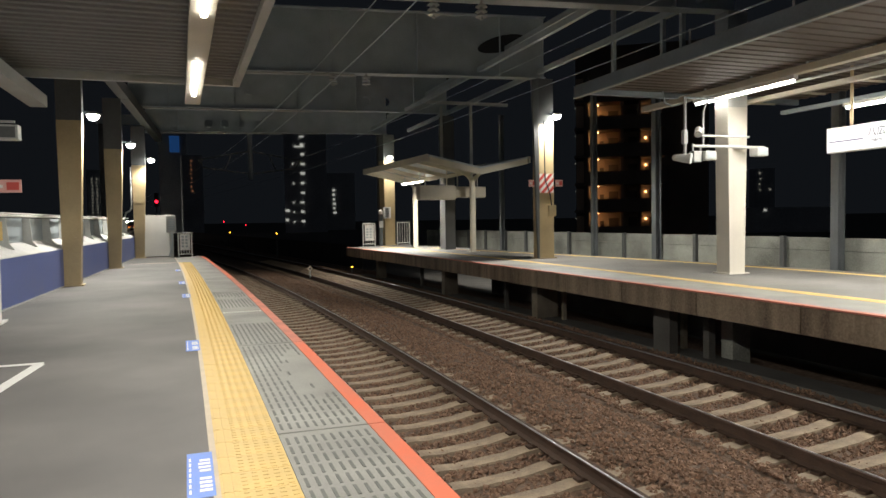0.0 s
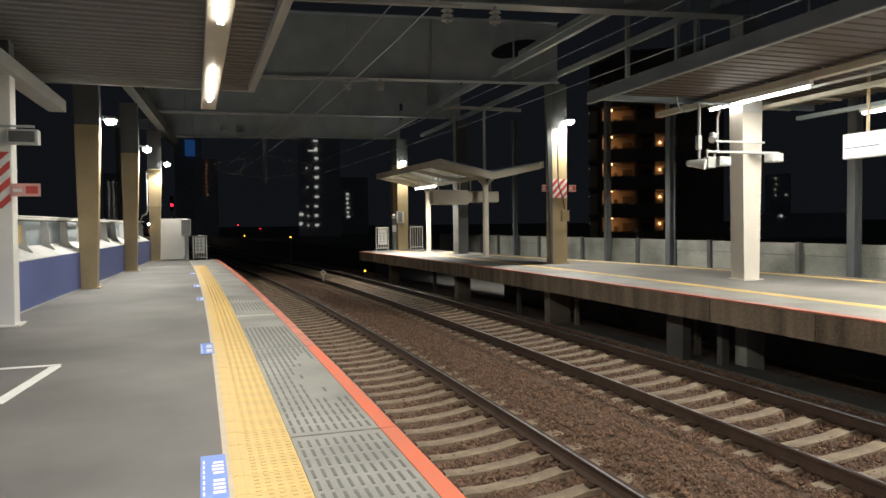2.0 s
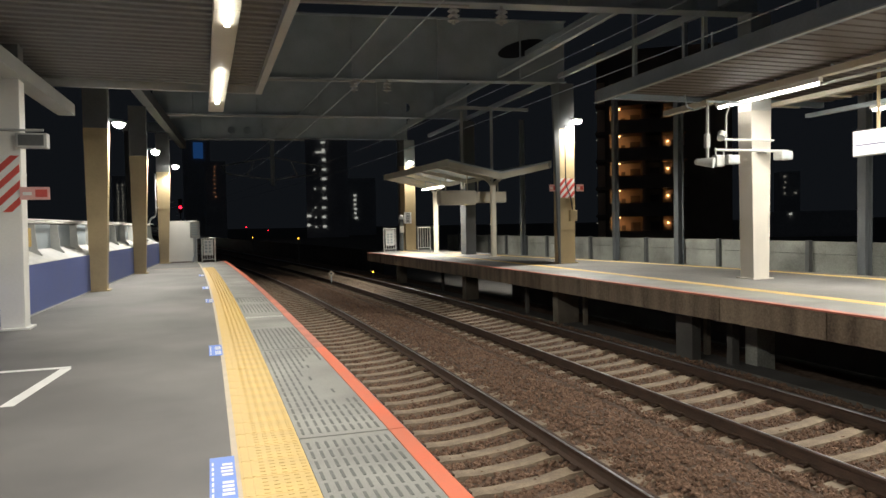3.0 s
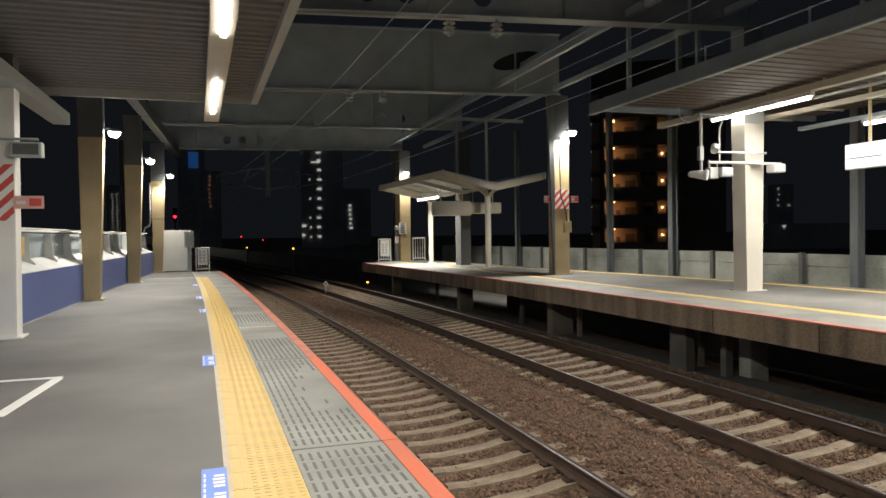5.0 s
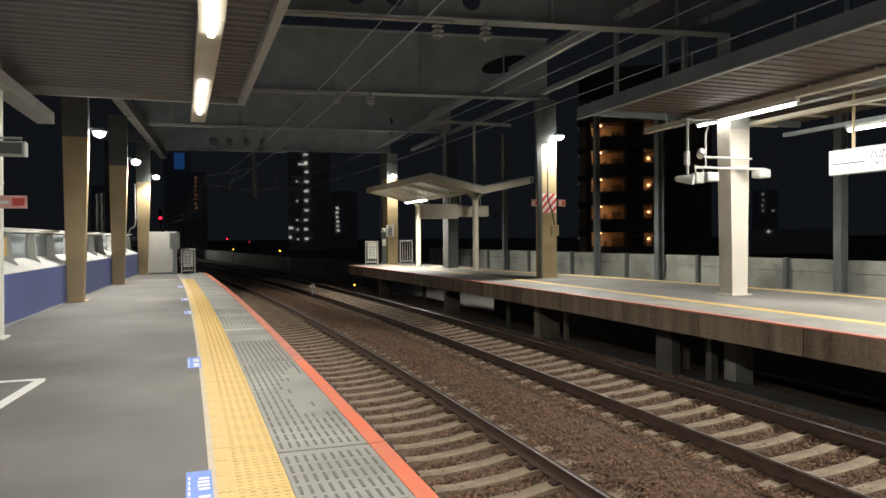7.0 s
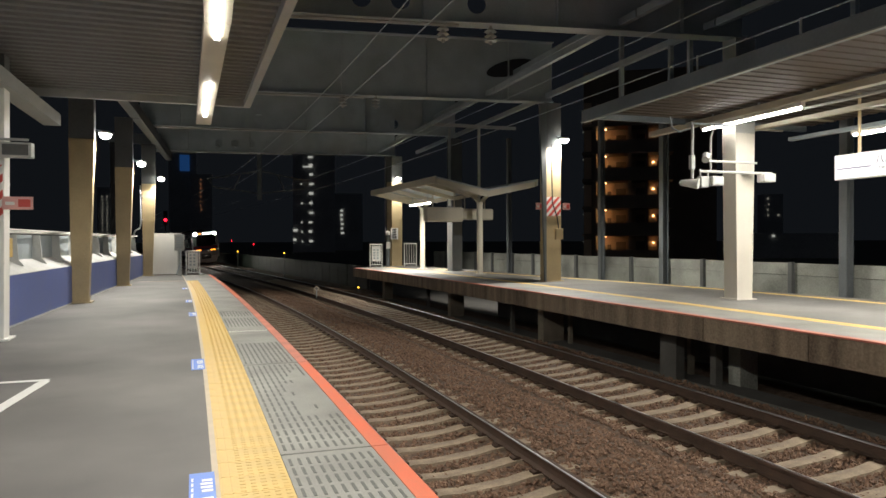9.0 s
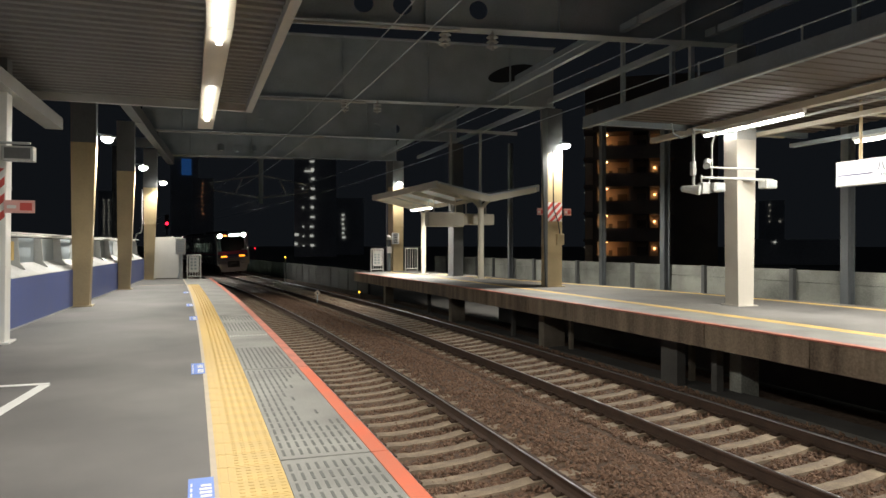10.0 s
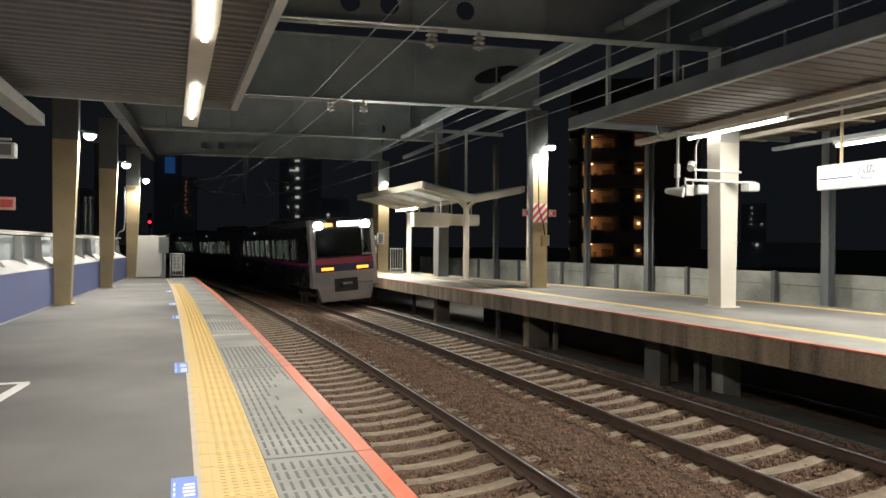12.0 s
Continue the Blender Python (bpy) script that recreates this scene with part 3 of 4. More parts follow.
# ---------------------------------------------------------------- near canopy
bm = bmesh.new()
prof = []
yy = -14.0
while yy < 14.2:
    prof += [(yy, 4.26), (yy + .10, 4.26), (yy + .12, 4.31), (yy + .22, 4.31)]
    yy += .24
a = [(bm.verts.new((-3.4, y, z)), bm.verts.new((.90 - .025 * max(0.0, y - 7), y, z))) for y, z in prof]
for p, q in zip(a, a[1:]):
    bm.faces.new((p[0], p[1], q[1], q[0]))
canopy = tagged(part("canopy_near", bm, DECK), "dark ribbed metal canopy over the platform", "canopy", kind="structure")
boxpart("canopy_top", (-3.5, .75, -14, 14.4, 4.36, 4.44), DARK_STEEL, canopy)
for a_, b_ in (((.90, -14, 4.25), (.90, 7.0, 4.25)), ((.90, 7.0, 4.25), (.715, 14.4, 4.25))):
    bm = bmesh.new()
    beam(bm, a_, b_, .12, .22)
    part("edge_beam", bm, LIGHT_GREY, canopy)
boxpart("edge_beam", (-3.5, .77, 14.4, 14.5, 4.16, 4.36), LIGHT_GREY, canopy)
bm = bmesh.new()
beam(bm, (-3.0, -12, 3.86), (-2.92, 15.3, 3.86), .3, .22)
part("side_beam", bm, LIGHT_GREY, canopy, "pale grey side beam")
tray = thing("lighting_trunk", "cream lighting trunk with glowing tubes under the canopy", "light fixture")
BEND = Matrix.Translation((.09, 8, 0)) @ Matrix.Rotation(radians(1.65), 4, "Z") @ Matrix.Translation((0, -8, 0))
boxpart("trunk", (-.05, .24, -12, 7.99, 3.86, 3.98), BEAM_CREAM, tray, bevel=.008)
boxpart("trunk", (-.145, .145, 8.0, 15.0, 3.86, 3.98), BEAM_CREAM, tray, bevel=.008, m=BEND)
for y in (-10, -4, 2, 8, 13.5):
    for x in (-.02, .06):
        bm = bmesh.new()
        bar(bm, (x, y, 3.98), (x, y, 4.28), .012)
        part("hanger", bm, GREY_STEEL, tray)
for i, y in enumerate((12.4, 7.1, 1.8, -3.5, -8.8)):
    boxpart("tube", (-.035, .035, y - 1.4, y + 1.4, 3.815, 3.855), TUBE, tray, "glowing white tube", bevel=.012, m=BEND if i == 0 else Matrix.Translation((.09, 0, 0)))
    area_lamp("platform_tube_light", (-.03 if i == 0 else .09, y, 3.80), .12, 2.7, (94, 94, 122, 122, 94)[i])

# ---------------------------------------------------------------- far platform
bm = bmesh.new()
ys2 = steps(-14, 32.6, .8)
rt = [(bm.verts.new(curve_at(y, 8.3, P2)), bm.verts.new((back_x(y), y, P2)), bm.verts.new((back_x(y), y, P2 - .42)), bm.verts.new(curve_at(y, 8.3, P2 - .42))) for y in ys2]
tip, rear_end = curve_at(33.7, 8.3), Vector((10.7, 37.2, 0))
rt.append([bm.verts.new((v.x, v.y, z)) for v, z in ((tip, P2), (rear_end, P2), (rear_end, P2 - .42), (tip, P2 - .42))])
for p, q in zip(rt, rt[1:]):
    for i in range(4):
        bm.faces.new((p[i], p[(i + 1) % 4], q[(i + 1) % 4], q[i]))
bm.faces.new(rt[-1])
bm.faces.new(rt[0][::-1])
far = tagged(part("platform_floor", bm, ASPHALT), "grey asphalt island platform floor", "platform", kind="structure")
for s0, s1 in zip(steps(-14, 33.7, 2.2), steps(-14, 33.7, 2.2)[1:]):
    bm = bmesh.new()
    sweep(bm, [(8.27, P2 - .43), (8.299, P2 - .43), (8.299, P2 - .03), (8.27, P2 - .03)], [s0 + .012, (s0 + s1) / 2, s1 - .012])
    part("edge_facing", bm, FASCIA, far, "stained brown concrete edge facing")
for e0, e1, mt, lab in ((8.26, 8.40, RED_OLD, "faded red edge line"), (8.40, 9.44, SLAB, "pale concrete edge slab"), (9.46, 9.76, YELLOW2, "yellow tactile line")):
    bm = bmesh.new()
    sweep(bm, [(e0, P2 - .02), (e1, P2 - .02), (e1, P2 + .004), (e0, P2 + .004)], steps(-14, 33.6, 1.0),
          line=lambda q, e, z: curve_at(q, e + (.022 * max(0.0, q - 11) if e > 9 else 0), z))
    part("edge_strip", bm, mt, far, lab)
bm = bmesh.new()


def back_line(y):
    return 13.4 - .0095 * max(0.0, min(y, 24) - 10) ** 2 - .2 * max(0.0, y - 24)


for p, q in zip(steps(-14, 31, .75), steps(-14, 31, .75)[1:]):
    bm.faces.new([bm.verts.new((back_line(v) + o, v, P2 + .004)) for v, o in ((p, -.15), (p, .15), (q, .15), (q, -.15))])
part("edge_strip", bm, YELLOW2, far, "yellow tactile line on the far side")
sup = thing("platform_supports", "concrete piers and added back wall under the island platform, toned for shade", "platform support", kind="structure")
# pier tones carry the lighting: pale where lit, dark concrete where shaded
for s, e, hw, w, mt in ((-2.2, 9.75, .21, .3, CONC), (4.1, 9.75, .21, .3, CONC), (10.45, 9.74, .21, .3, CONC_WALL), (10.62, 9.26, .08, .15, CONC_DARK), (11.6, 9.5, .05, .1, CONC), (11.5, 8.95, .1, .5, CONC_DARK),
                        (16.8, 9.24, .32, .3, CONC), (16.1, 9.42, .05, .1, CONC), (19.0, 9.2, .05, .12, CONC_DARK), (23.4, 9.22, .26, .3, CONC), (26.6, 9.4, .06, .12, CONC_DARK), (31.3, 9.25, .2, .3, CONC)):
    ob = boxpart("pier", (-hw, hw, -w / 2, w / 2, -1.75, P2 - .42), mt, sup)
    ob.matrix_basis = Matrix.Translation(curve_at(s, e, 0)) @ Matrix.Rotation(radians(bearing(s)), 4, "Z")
# dark wall added to close the black void under the platform
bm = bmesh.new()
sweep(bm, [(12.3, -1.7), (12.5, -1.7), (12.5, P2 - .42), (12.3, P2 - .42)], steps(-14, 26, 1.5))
part("void_backing", bm, CONC_DARK, sup)
# trough coloured dark in place of the shade beside the rail
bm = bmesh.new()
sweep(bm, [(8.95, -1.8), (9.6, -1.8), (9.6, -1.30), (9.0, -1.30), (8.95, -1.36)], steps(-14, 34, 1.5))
part("cable_trough", bm, CONC_DARK, sup, "concrete cable trough beside the track, coloured dark for shade")

# ---------------------------------------------------------------- rear wall with steel posts
rear = thing("rear_wall", "pale concrete wall of panels between dark steel posts", "wall", kind="structure")
stations = [-8, -4, 0, 4, 7.5, 10.5, 14.05, 15.8, 17.6, 19.38, 21.41, 23.24, 25.24, 27.07, 28.9, 30.78, 32.83, 35, 37, 39, 41, 43]
for a, b in zip(stations, stations[1:]):
    bm = bmesh.new()
    sweep(bm, [(17.0, -1.7), (17.18, -1.7), (17.18, .385), (17.0, .385)], [a + .05, b - .05])
    part("panel", bm, CONC_WALL, rear, "pale weathered concrete panel")
    bm = bmesh.new()
    sweep(bm, [(16.99, .40), (17.18, .40), (17.18, .76), (16.99, .76)], [a + .05, b - .05])
    part("panel", bm, CONC_WALL, rear, "pale weathered concrete panel")
    bm = bmesh.new()
    box(bm, -.06, .06, -.07, .07, -1.7, .80)
    ob = part("post", bm, DARK_STEEL, rear)
    ob.matrix_basis = Matrix.Translation(curve_at(a, 16.93, 0)) @ Matrix.Rotation(radians(bearing(a)), 4, "Z")
for s, w in ((13.9, .24), (21.15, .24), (24.95, .2), (32.83, .2), (6.5, .3)):
    mast = thing("steel_mast", "tall grey steel mast standing at the rear wall", "mast", "masts", Matrix.Translation(curve_at(s, 16.75, -1.6)) @ Matrix.Rotation(radians(bearing(s)), 4, "Z"))
    bm = bmesh.new()
    for x in (-1, 1):
        box(bm, x * w / 2 - .012, x * w / 2 + .012, -w / 2, w / 2, 0, 8.6)
    box(bm, -w / 2, w / 2, -.01, .01, 0, 8.6)
    part("h_section", bm, MAST, mast)
    boxpart("foot", (-w * .75, w * .75, -w * .75, w * .75, 0, .9), MAST, mast)

# ---------------------------------------------------------------- far canopy
cf = thing("canopy_far", "brown-lit ribbed canopy with a grey fascia over the island platform", "canopy", kind="structure")
bm = bmesh.new()
prof, yy = [], -14.0
while yy < 13.6:
    prof += [(yy, 4.33), (yy + .12, 4.33), (yy + .14, 4.348), (yy + .26, 4.348)]
    yy += .28
a = [(bm.verts.new((8.2, y, z)), bm.verts.new((14.4, y, z))) for y, z in prof]
for p, q in zip(a, a[1:]):
    bm.faces.new((p[0], p[1], q[1], q[0]))
part("deck", bm, DECK_BROWN, cf)
boxpart("deck_top", (8.2, 14.4, -14, 13.83, 4.365, 4.415), DARK_STEEL, cf)
boxpart("fascia", (8.05, 8.2, -14, 13.95, 4.16, 4.42), FASCIA_STEEL, cf, "grey sheet-metal fascia")
boxpart("fascia", (8.2, 14.5, 13.83, 13.95, 4.24, 4.42), FASCIA_STEEL, cf)
boxpart("drip_edge", (8.03, 8.07, -14, 13.95, 4.135, 4.158), LIGHT_GREY, cf)
boxpart("main_beam", (10.80, 10.98, -14, 15.3, 4.14, 4.27), BEAM_CREAM, cf, "cream longitudinal beam")
boxpart("second_beam", (11.75, 11.9, -14, 13.5, 3.96, 4.05), BEAM_CREAM, cf)
boxpart("rear_beam", (12.9, 13.05, -14, 12.83, 3.79, 3.87), GREY_STEEL, cf)
for i, y in enumerate((11.9, 6.8, 1.7, -3.4, -8.5)):
    t = thing("tube_fixture", "twin glowing tube light fixed under the cream beam", "tube light", "far tube lights", pose(10.88, y, 4.05))
    boxpart("batten", (-.05, .05, -1.45, 1.45, 0, .088), WHITE_STEEL, t)
    for k in (-1, 1):
        bm = bmesh.new()
        bar(bm, (0, k * .72 - .68, -.03), (0, k * .72 + .68, -.03), .03, 10)
        part("tube", bm, TUBE, t, "glowing white tube")
    area_lamp("far_tube_light", (10.88, y - (1.0 if i == 0 else 0), 3.92), .12, 1.7 if i == 0 else 2.8, 70 if i == 0 else 205)
for i, y in enumerate((9.75, 4.65, -.45)):
    t = thing("tube_fixture", "single glowing tube light under the rear beam", "tube light", "far tube lights", pose(13.0, y, 3.72))
    boxpart("batten", (-.05, .05, -1.45, 1.45, 0, .07), WHITE_STEEL, t)
    bm = bmesh.new()
    bar(bm, (0, -1.4, -.03), (0, 1.4, -.03), .03, 10)
    part("tube", bm, TUBE, t, "glowing white tube")
    area_lamp("rear_tube_light", (13.0, y, 3.66), .12, 2.8, 110)

for y in (13.0, 11.6, 10.2, 8.8, 7.4, 6.0, 4.6):
    boxpart("beam_hanger", (10.87, 10.91, y - .015, y + .015, 4.27, 4.33), GREY_STEEL, cf)
    boxpart("beam_bracket", (11.9, 12.9, y - .02, y + .02, 4.03, 4.07), BEAM_CREAM, cf)
bm = bmesh.new()
bar(bm, (11.5, -10, 4.14), (11.5, 13.4, 4.14), .03)
part("conduit", bm, LIGHT_GREY, cf, "pale conduit pipe under the deck")

# ---------------------------------------------------------------- station name sign
sg = thing("station_sign", "white illuminated station name sign with a blue line", "station sign", "", pose(12.05, 9.6, 2.66))
boxpart("case", (-.07, .07, -1.13, 1.13, 0, .5), LIGHT_GREY, sg, bevel=.01)
boxpart("face", (-.078, -.0705, -1.10, 1.10, .02, .48), SIGNFACE, sg, "glowing white face")
boxpart("blue_line", (-.083, -.079, .30, 1.07, .205, .225), TRAIN_BLUE, sg, "thin blue line")
for y in (.62, -.62):
    bm = bmesh.new()
    bar(bm, (0, y, .5), (0, y, 1.66), .03)
    part("hanger", bm, CREAM_STEEL, sg)


def lettering(txt, size, loc, parent, name):
    c = bpy.data.curves.new(name, "FONT")
    c.body, c.size, c.extrude, c.align_x = txt, size, .001, "CENTER"
    ob = new(name, c)
    c.materials.append(INK)
    ob.parent = parent
    ob.matrix_basis = Matrix.Translation(loc) @ Matrix(((0, 0, -1, 0), (-1, 0, 0, 0), (0, 1, 0, 0), (0, 0, 0, 1)))


lettering("\u516b\u5e83", .19, (-.084, .02, .26), sg, "station_name")
lettering("Yahiro", .09, (-.084, .02, .14), sg, "station_name_latin")

# ---------------------------------------------------------------- cameras and loudspeakers on the white column
cl = thing("camera_bracket", "white pipe bracket with cameras and loudspeakers on the column", "camera bracket", "", pose(0, 12.35, 0))
for a_, b_, r_ in (((10.0, 0, 2.95), (11.95, 0, 2.95), .03), ((10.26, .03, 3.18), (11.56, .03, 3.18), .025), ((9.815, 0, 2.62), (9.815, 0, 3.95), .03), ((10.33, .05, 2.95), (10.33, .05, 3.7), .022), ((10.33, .05, 3.7), (10.45, .05, 3.95), .022), ((10.02, 0, 2.84), (10.02, 0, 3.0), .018), ((10.22, 0, 2.82), (10.22, 0, 2.95), .018)):
    bm = bmesh.new()
    bar(bm, a_, b_, r_)
    part("pipe", bm, LIGHT_GREY, cl)
boxpart("clamp", (11.25, 11.5, -.03, .185, 2.93, 2.97), LIGHT_GREY, cl)
boxpart("hanger_arm", (9.78, 10.9, -.02, .02, 3.95, 3.99), GREY_STEEL, cl)
bm = bmesh.new()
bar(bm, (9.68, .12, 2.70), (9.86, -.1, 2.67), .07, 18, .11)
bar(bm, (9.86, -.1, 2.67), (9.88, -.125, 2.665), .115, 18)
bmesh.ops.create_uvsphere(bm, u_segments=14, v_segments=8, radius=.072, matrix=Matrix.Translation((9.67, .13, 2.70)))
part("horn", bm, LIGHT_GREY, cl, "white round horn loudspeaker")
boxpart("junction_box", (9.73, 9.83, -.08, .02, 2.98, 3.28), LIGHT_GREY, cl, bevel=.02)
for x0, x1, z0, z1 in ((10.22, 10.52, 2.64, 2.84), (11.62, 11.93, 2.75, 2.94)):
    sb = boxpart("speaker_box", (x0, x1, -.16, .1, z0, z1), LIGHT_GREY, cl, "white box loudspeaker", bevel=.03)
    boxpart("grille", (x0 + .05, x1 - .04, -.166, -.158, z0 + .04, z1 - .04), GREY_STEEL, sb, "grey speaker grille")
boxpart("mount", (10.0, 10.22, -.06, .1, 2.60, 2.84), LIGHT_GREY, cl, bevel=.02)
bm = bmesh.new()
bar(bm, (10.03, -.15, 3.18), (10.22, .06, 3.31), .075, 14)
bar(bm, (10.16, .0, 3.27), (10.33, .05, 3.34), .03, 8)
part("camera", bm, LIGHT_GREY, cl, "small round camera")
bm = bmesh.new()
loop = [(9.4, .2, 4.12), (9.45, .2, 3.88), (9.6, .15, 3.80), (9.78, .05, 3.86)]
for a_, b_ in zip(loop, loop[1:]):
    bar(bm, a_, b_, .018, 6)
part("cable", bm, GREY_STEEL, cl, "grey looped cable")

# ---------------------------------------------------------------- hatched warning boards and notices


def warning_board(x, y, z, w, h, rz):
    b = thing("warning_board", "red and white diagonally striped board wrapped on the column", "warning board", "warning boards", pose(x, y, z, 0, 0, rz))
    boxpart("board", (-w / 2, w / 2, -.006, .006, 0, h), WHITE, b)
    n = 5
    p = (w + h) / n
    bm = bmesh.new()
    for i in range(n + 1):
        x0 = -w / 2 - h + i * p
        quad = [(x0, 0), (x0 + p * .5, 0), (x0 + p * .5 + h, h), (x0 + h, h)]
        out = quad
        for side, lim in ((1, w / 2), (-1, -w / 2)):
            nxt = []
            for (ax, az), (bx, bz) in zip(out, out[1:] + out[:1]):
                ia, ib = side * (lim - ax) >= 0, side * (lim - bx) >= 0
                if ia:
                    nxt.append((ax, az))
                if ia != ib:
                    t = (lim - ax) / (bx - ax)
                    nxt.append((lim, az + t * (bz - az)))
            out = nxt
        if len(out) > 2:
            bm.faces.new([bm.verts.new((px, -.008, pz)) for px, pz in out])
    part("stripes", bm, REDPAINT, b, "red diagonal stripes")


def notice(x, y, z, w, h, rz, material=PINK):
    b = thing("notice_plate", "small pink notice plate with red print on the column", "notice", "notices", pose(x, y, z, 0, 0, rz))
    boxpart("plate", (-w / 2, w / 2, -.01, .01, 0, h), material, b)
    boxpart("print", (w * .02, w * .42, -.013, -.0105, h * .2, h * .8), REDPAINT, b)
    boxpart("print", (-w * .4, -w * .1, -.013, -.0105, h * .35, h * .6), WHITE, b)


warning_board(10.635, 20.5 - .175, 2.27, .66, .62, 8)
notice(10.16, 20.30, 2.47, .28, .22, 8)
notice(11.11, 20.26, 2.47, .28, .22, 8)
warning_board(-3.08, 11.95 - .19, 1.77, .36, .84, 1.6)
notice(-2.70, 11.72, 1.95, .40, .19, 0)
bx = thing("column_box", "cream switch box with a cable on the column", "switch box", "", pose(10.84, 20.30, 1.50))
boxpart("box", (-.13, .13, -.1, .0, 0, .36), CREAM_STEEL, bx, bevel=.01)
bm = bmesh.new()
for p, q in (((0, -.03, .36), (-.08, -.06, .75)), ((-.08, -.06, .75), (-.25, -.06, 1.2)), ((-.25, -.06, 1.2), (-.28, -.06, 3.1))):
    bar(bm, p, q, .02)
part("cable", bm, BLACK, bx)
yb = thing("emergency_box", "yellow emergency box on a stand at the parapet ledge", "emergency box")
boxpart("case", (-3.48, -3.33, 13.92, 14.1, 1.2, 1.54), YELLOW, yb, bevel=.015)
boxpart("stand", (-3.43, -3.38, 13.98, 14.04, .95, 1.2), LIGHT_GREY, yb)
sp = thing("loudspeaker", "grey box loudspeaker on a bracket at the column", "loudspeaker", "", pose(-2.76, 11.75, 2.72))
boxpart("case", (-.16, .26, -.1, .1, 0, .22), LIGHT_GREY, sp, bevel=.015)
boxpart("grille", (-.12, .22, -.106, -.098, .03, .19), DARK_STEEL, sp)
bm = bmesh.new()
bar(bm, (-.5, 0, .27), (.2, 0, .27), .02)
part("bracket", bm, LIGHT_GREY, sp)

# ---------------------------------------------------------------- waiting shelter with a butterfly roof
sh = thing("shelter", "cream steel shelter with a butterfly roof on the island platform", "shelter")


def along(s, e, z):
    return curve_at(s, e, z)


bm = bmesh.new()
for sgn, ee in ((-1, 8.85), (1, 13.2)):
    for s0, s1 in zip(steps(24.4, 32.3, 2.0), steps(24.4, 32.3, 2.0)[1:]):
        q = [along(s0, 11.05, 3.42), along(s0, ee, 3.86), along(s1, ee, 3.86), along(s1, 11.05, 3.42)]
        lo = [bm.verts.new(v) for v in q]
        hi = [bm.verts.new(v + Vector((0, 0, .06))) for v in q]
        bm.faces.new(lo)
        bm.faces.new(hi[::-1])
        for i in range(4):
            bm.faces.new((lo[i], lo[(i + 1) % 4], hi[(i + 1) % 4], hi[i]))
bmesh.ops.remove_doubles(bm, verts=bm.verts, dist=.001)
part("roof", bm, GREY_STEEL, sh, "pale sheet-metal butterfly roof")
for s in (24.45, 25.6, 27.6, 29.6, 31.0, 32.2):
    bm = bmesh.new()
    for ee, z in ((8.9, 3.75), (13.15, 3.75)):
        beam(bm, along(s, 11.05, 3.30), along(s, ee, z), .08, .24 if s < 25 else .16)
    part("rafter", bm, BEAM_CREAM, sh)
for ee in (8.82, 13.23):
    bm = bmesh.new()
    for s0, s1 in zip(steps(24.35, 32.4, 2.7), steps(24.35, 32.4, 2.7)[1:]):
        beam(bm, along(s0, ee, 3.80), along(s1, ee, 3.80), .05, .26)
    part("eave_trim", bm, BEAM_CREAM, sh)
for s, e in ((25.25, 11.1), (31.1, 10.97)):
    bm = bmesh.new()
    p = along(s, e, P2)
    bar(bm, p, p + Vector((0, 0, 2.9)), .12, 16)
    post = part("post", bm, BEAM_CREAM, sh, "white round steel post")
    bm = bmesh.new()
    for d in (-1, 1):
        pts = [(0, 2.75), (.12, 2.98), (.38, 3.2), (.8, 3.36), (1.3, 3.48)]
        for (a0, z0), (a1, z1) in zip(pts, pts[1:]):
            beam(bm, along(s, e + d * a0, z0 + P2), along(s, e + d * a1, z1 + P2), .1, .12)
    part("arm", bm, BEAM_CREAM, post)
    bm = bmesh.new()
    box(bm, -.2, .2, -.2, .2, 0, .03, Matrix.Translation(p))
    part("foot_plate", bm, BEAM_CREAM, post)
tb = thing("shelter_tube_light", "glowing tube light under the shelter roof", "tube light")
bm = bmesh.new()
beam(bm, along(28.2, 10.15, 3.12), along(30.6, 10.15, 3.12), .07, .06)
part("tube", bm, TUBE, tb)
bm = bmesh.new()
beam(bm, along(28.1, 10.15, 3.18), along(30.7, 10.15, 3.18), .12, .05)
part("batten", bm, BEAM_CREAM, tb)
for s in (28.5, 30.3):
    bm = bmesh.new()
    beam(bm, along(s, 10.15, 3.2), along(s, 10.15, 3.58), .03, .03)
    part("hanger", bm, GREY_STEEL, tb)
q = along(29.4, 10.15, 3.05)
area_lamp("shelter_light", q, .12, 2.4, 250, (.1, 0, -1), spread=150)
for s, e0, e1, z0, z1 in ((25.9, 9.0, 10.58, 2.24, 2.82), (26.3, 10.62, 12.15, 2.34, 2.80)):
    hb = thing("hanging_sign_box", "white blank-backed sign box hanging under the shelter", "sign box", "shelter sign boxes", Matrix.Translation(along(s, (e0 + e1) / 2, z0)) @ Matrix.Rotation(radians(bearing(s)), 4, "Z"))
    w = (e1 - e0) / 2
    boxpart("case", (-w, w, -.22, .22, 0, z1 - z0), BEAM_CREAM, hb, bevel=.06)
    for x in (-w * .6, w * .6):
        bm = bmesh.new()
        bar(bm, (x, 0, z1 - z0), (x, 0, 3.5 - z0), .025)
        part("hanger", bm, BEAM_CREAM, hb)

# pipe frame carrying insulators above the shelter
pf = thing("wire_frame", "grey pipe frame carrying wires above the shelter", "pipe frame")
for x, y in ((9.98, 28.7), (10.30, 26.0)):
    bm = bmesh.new()
    bar(bm, (x, y, 3.0), (x, y, 6.38 if y > 27 else 6.05), .06)
    part("upright", bm, LIGHT_GREY, pf)
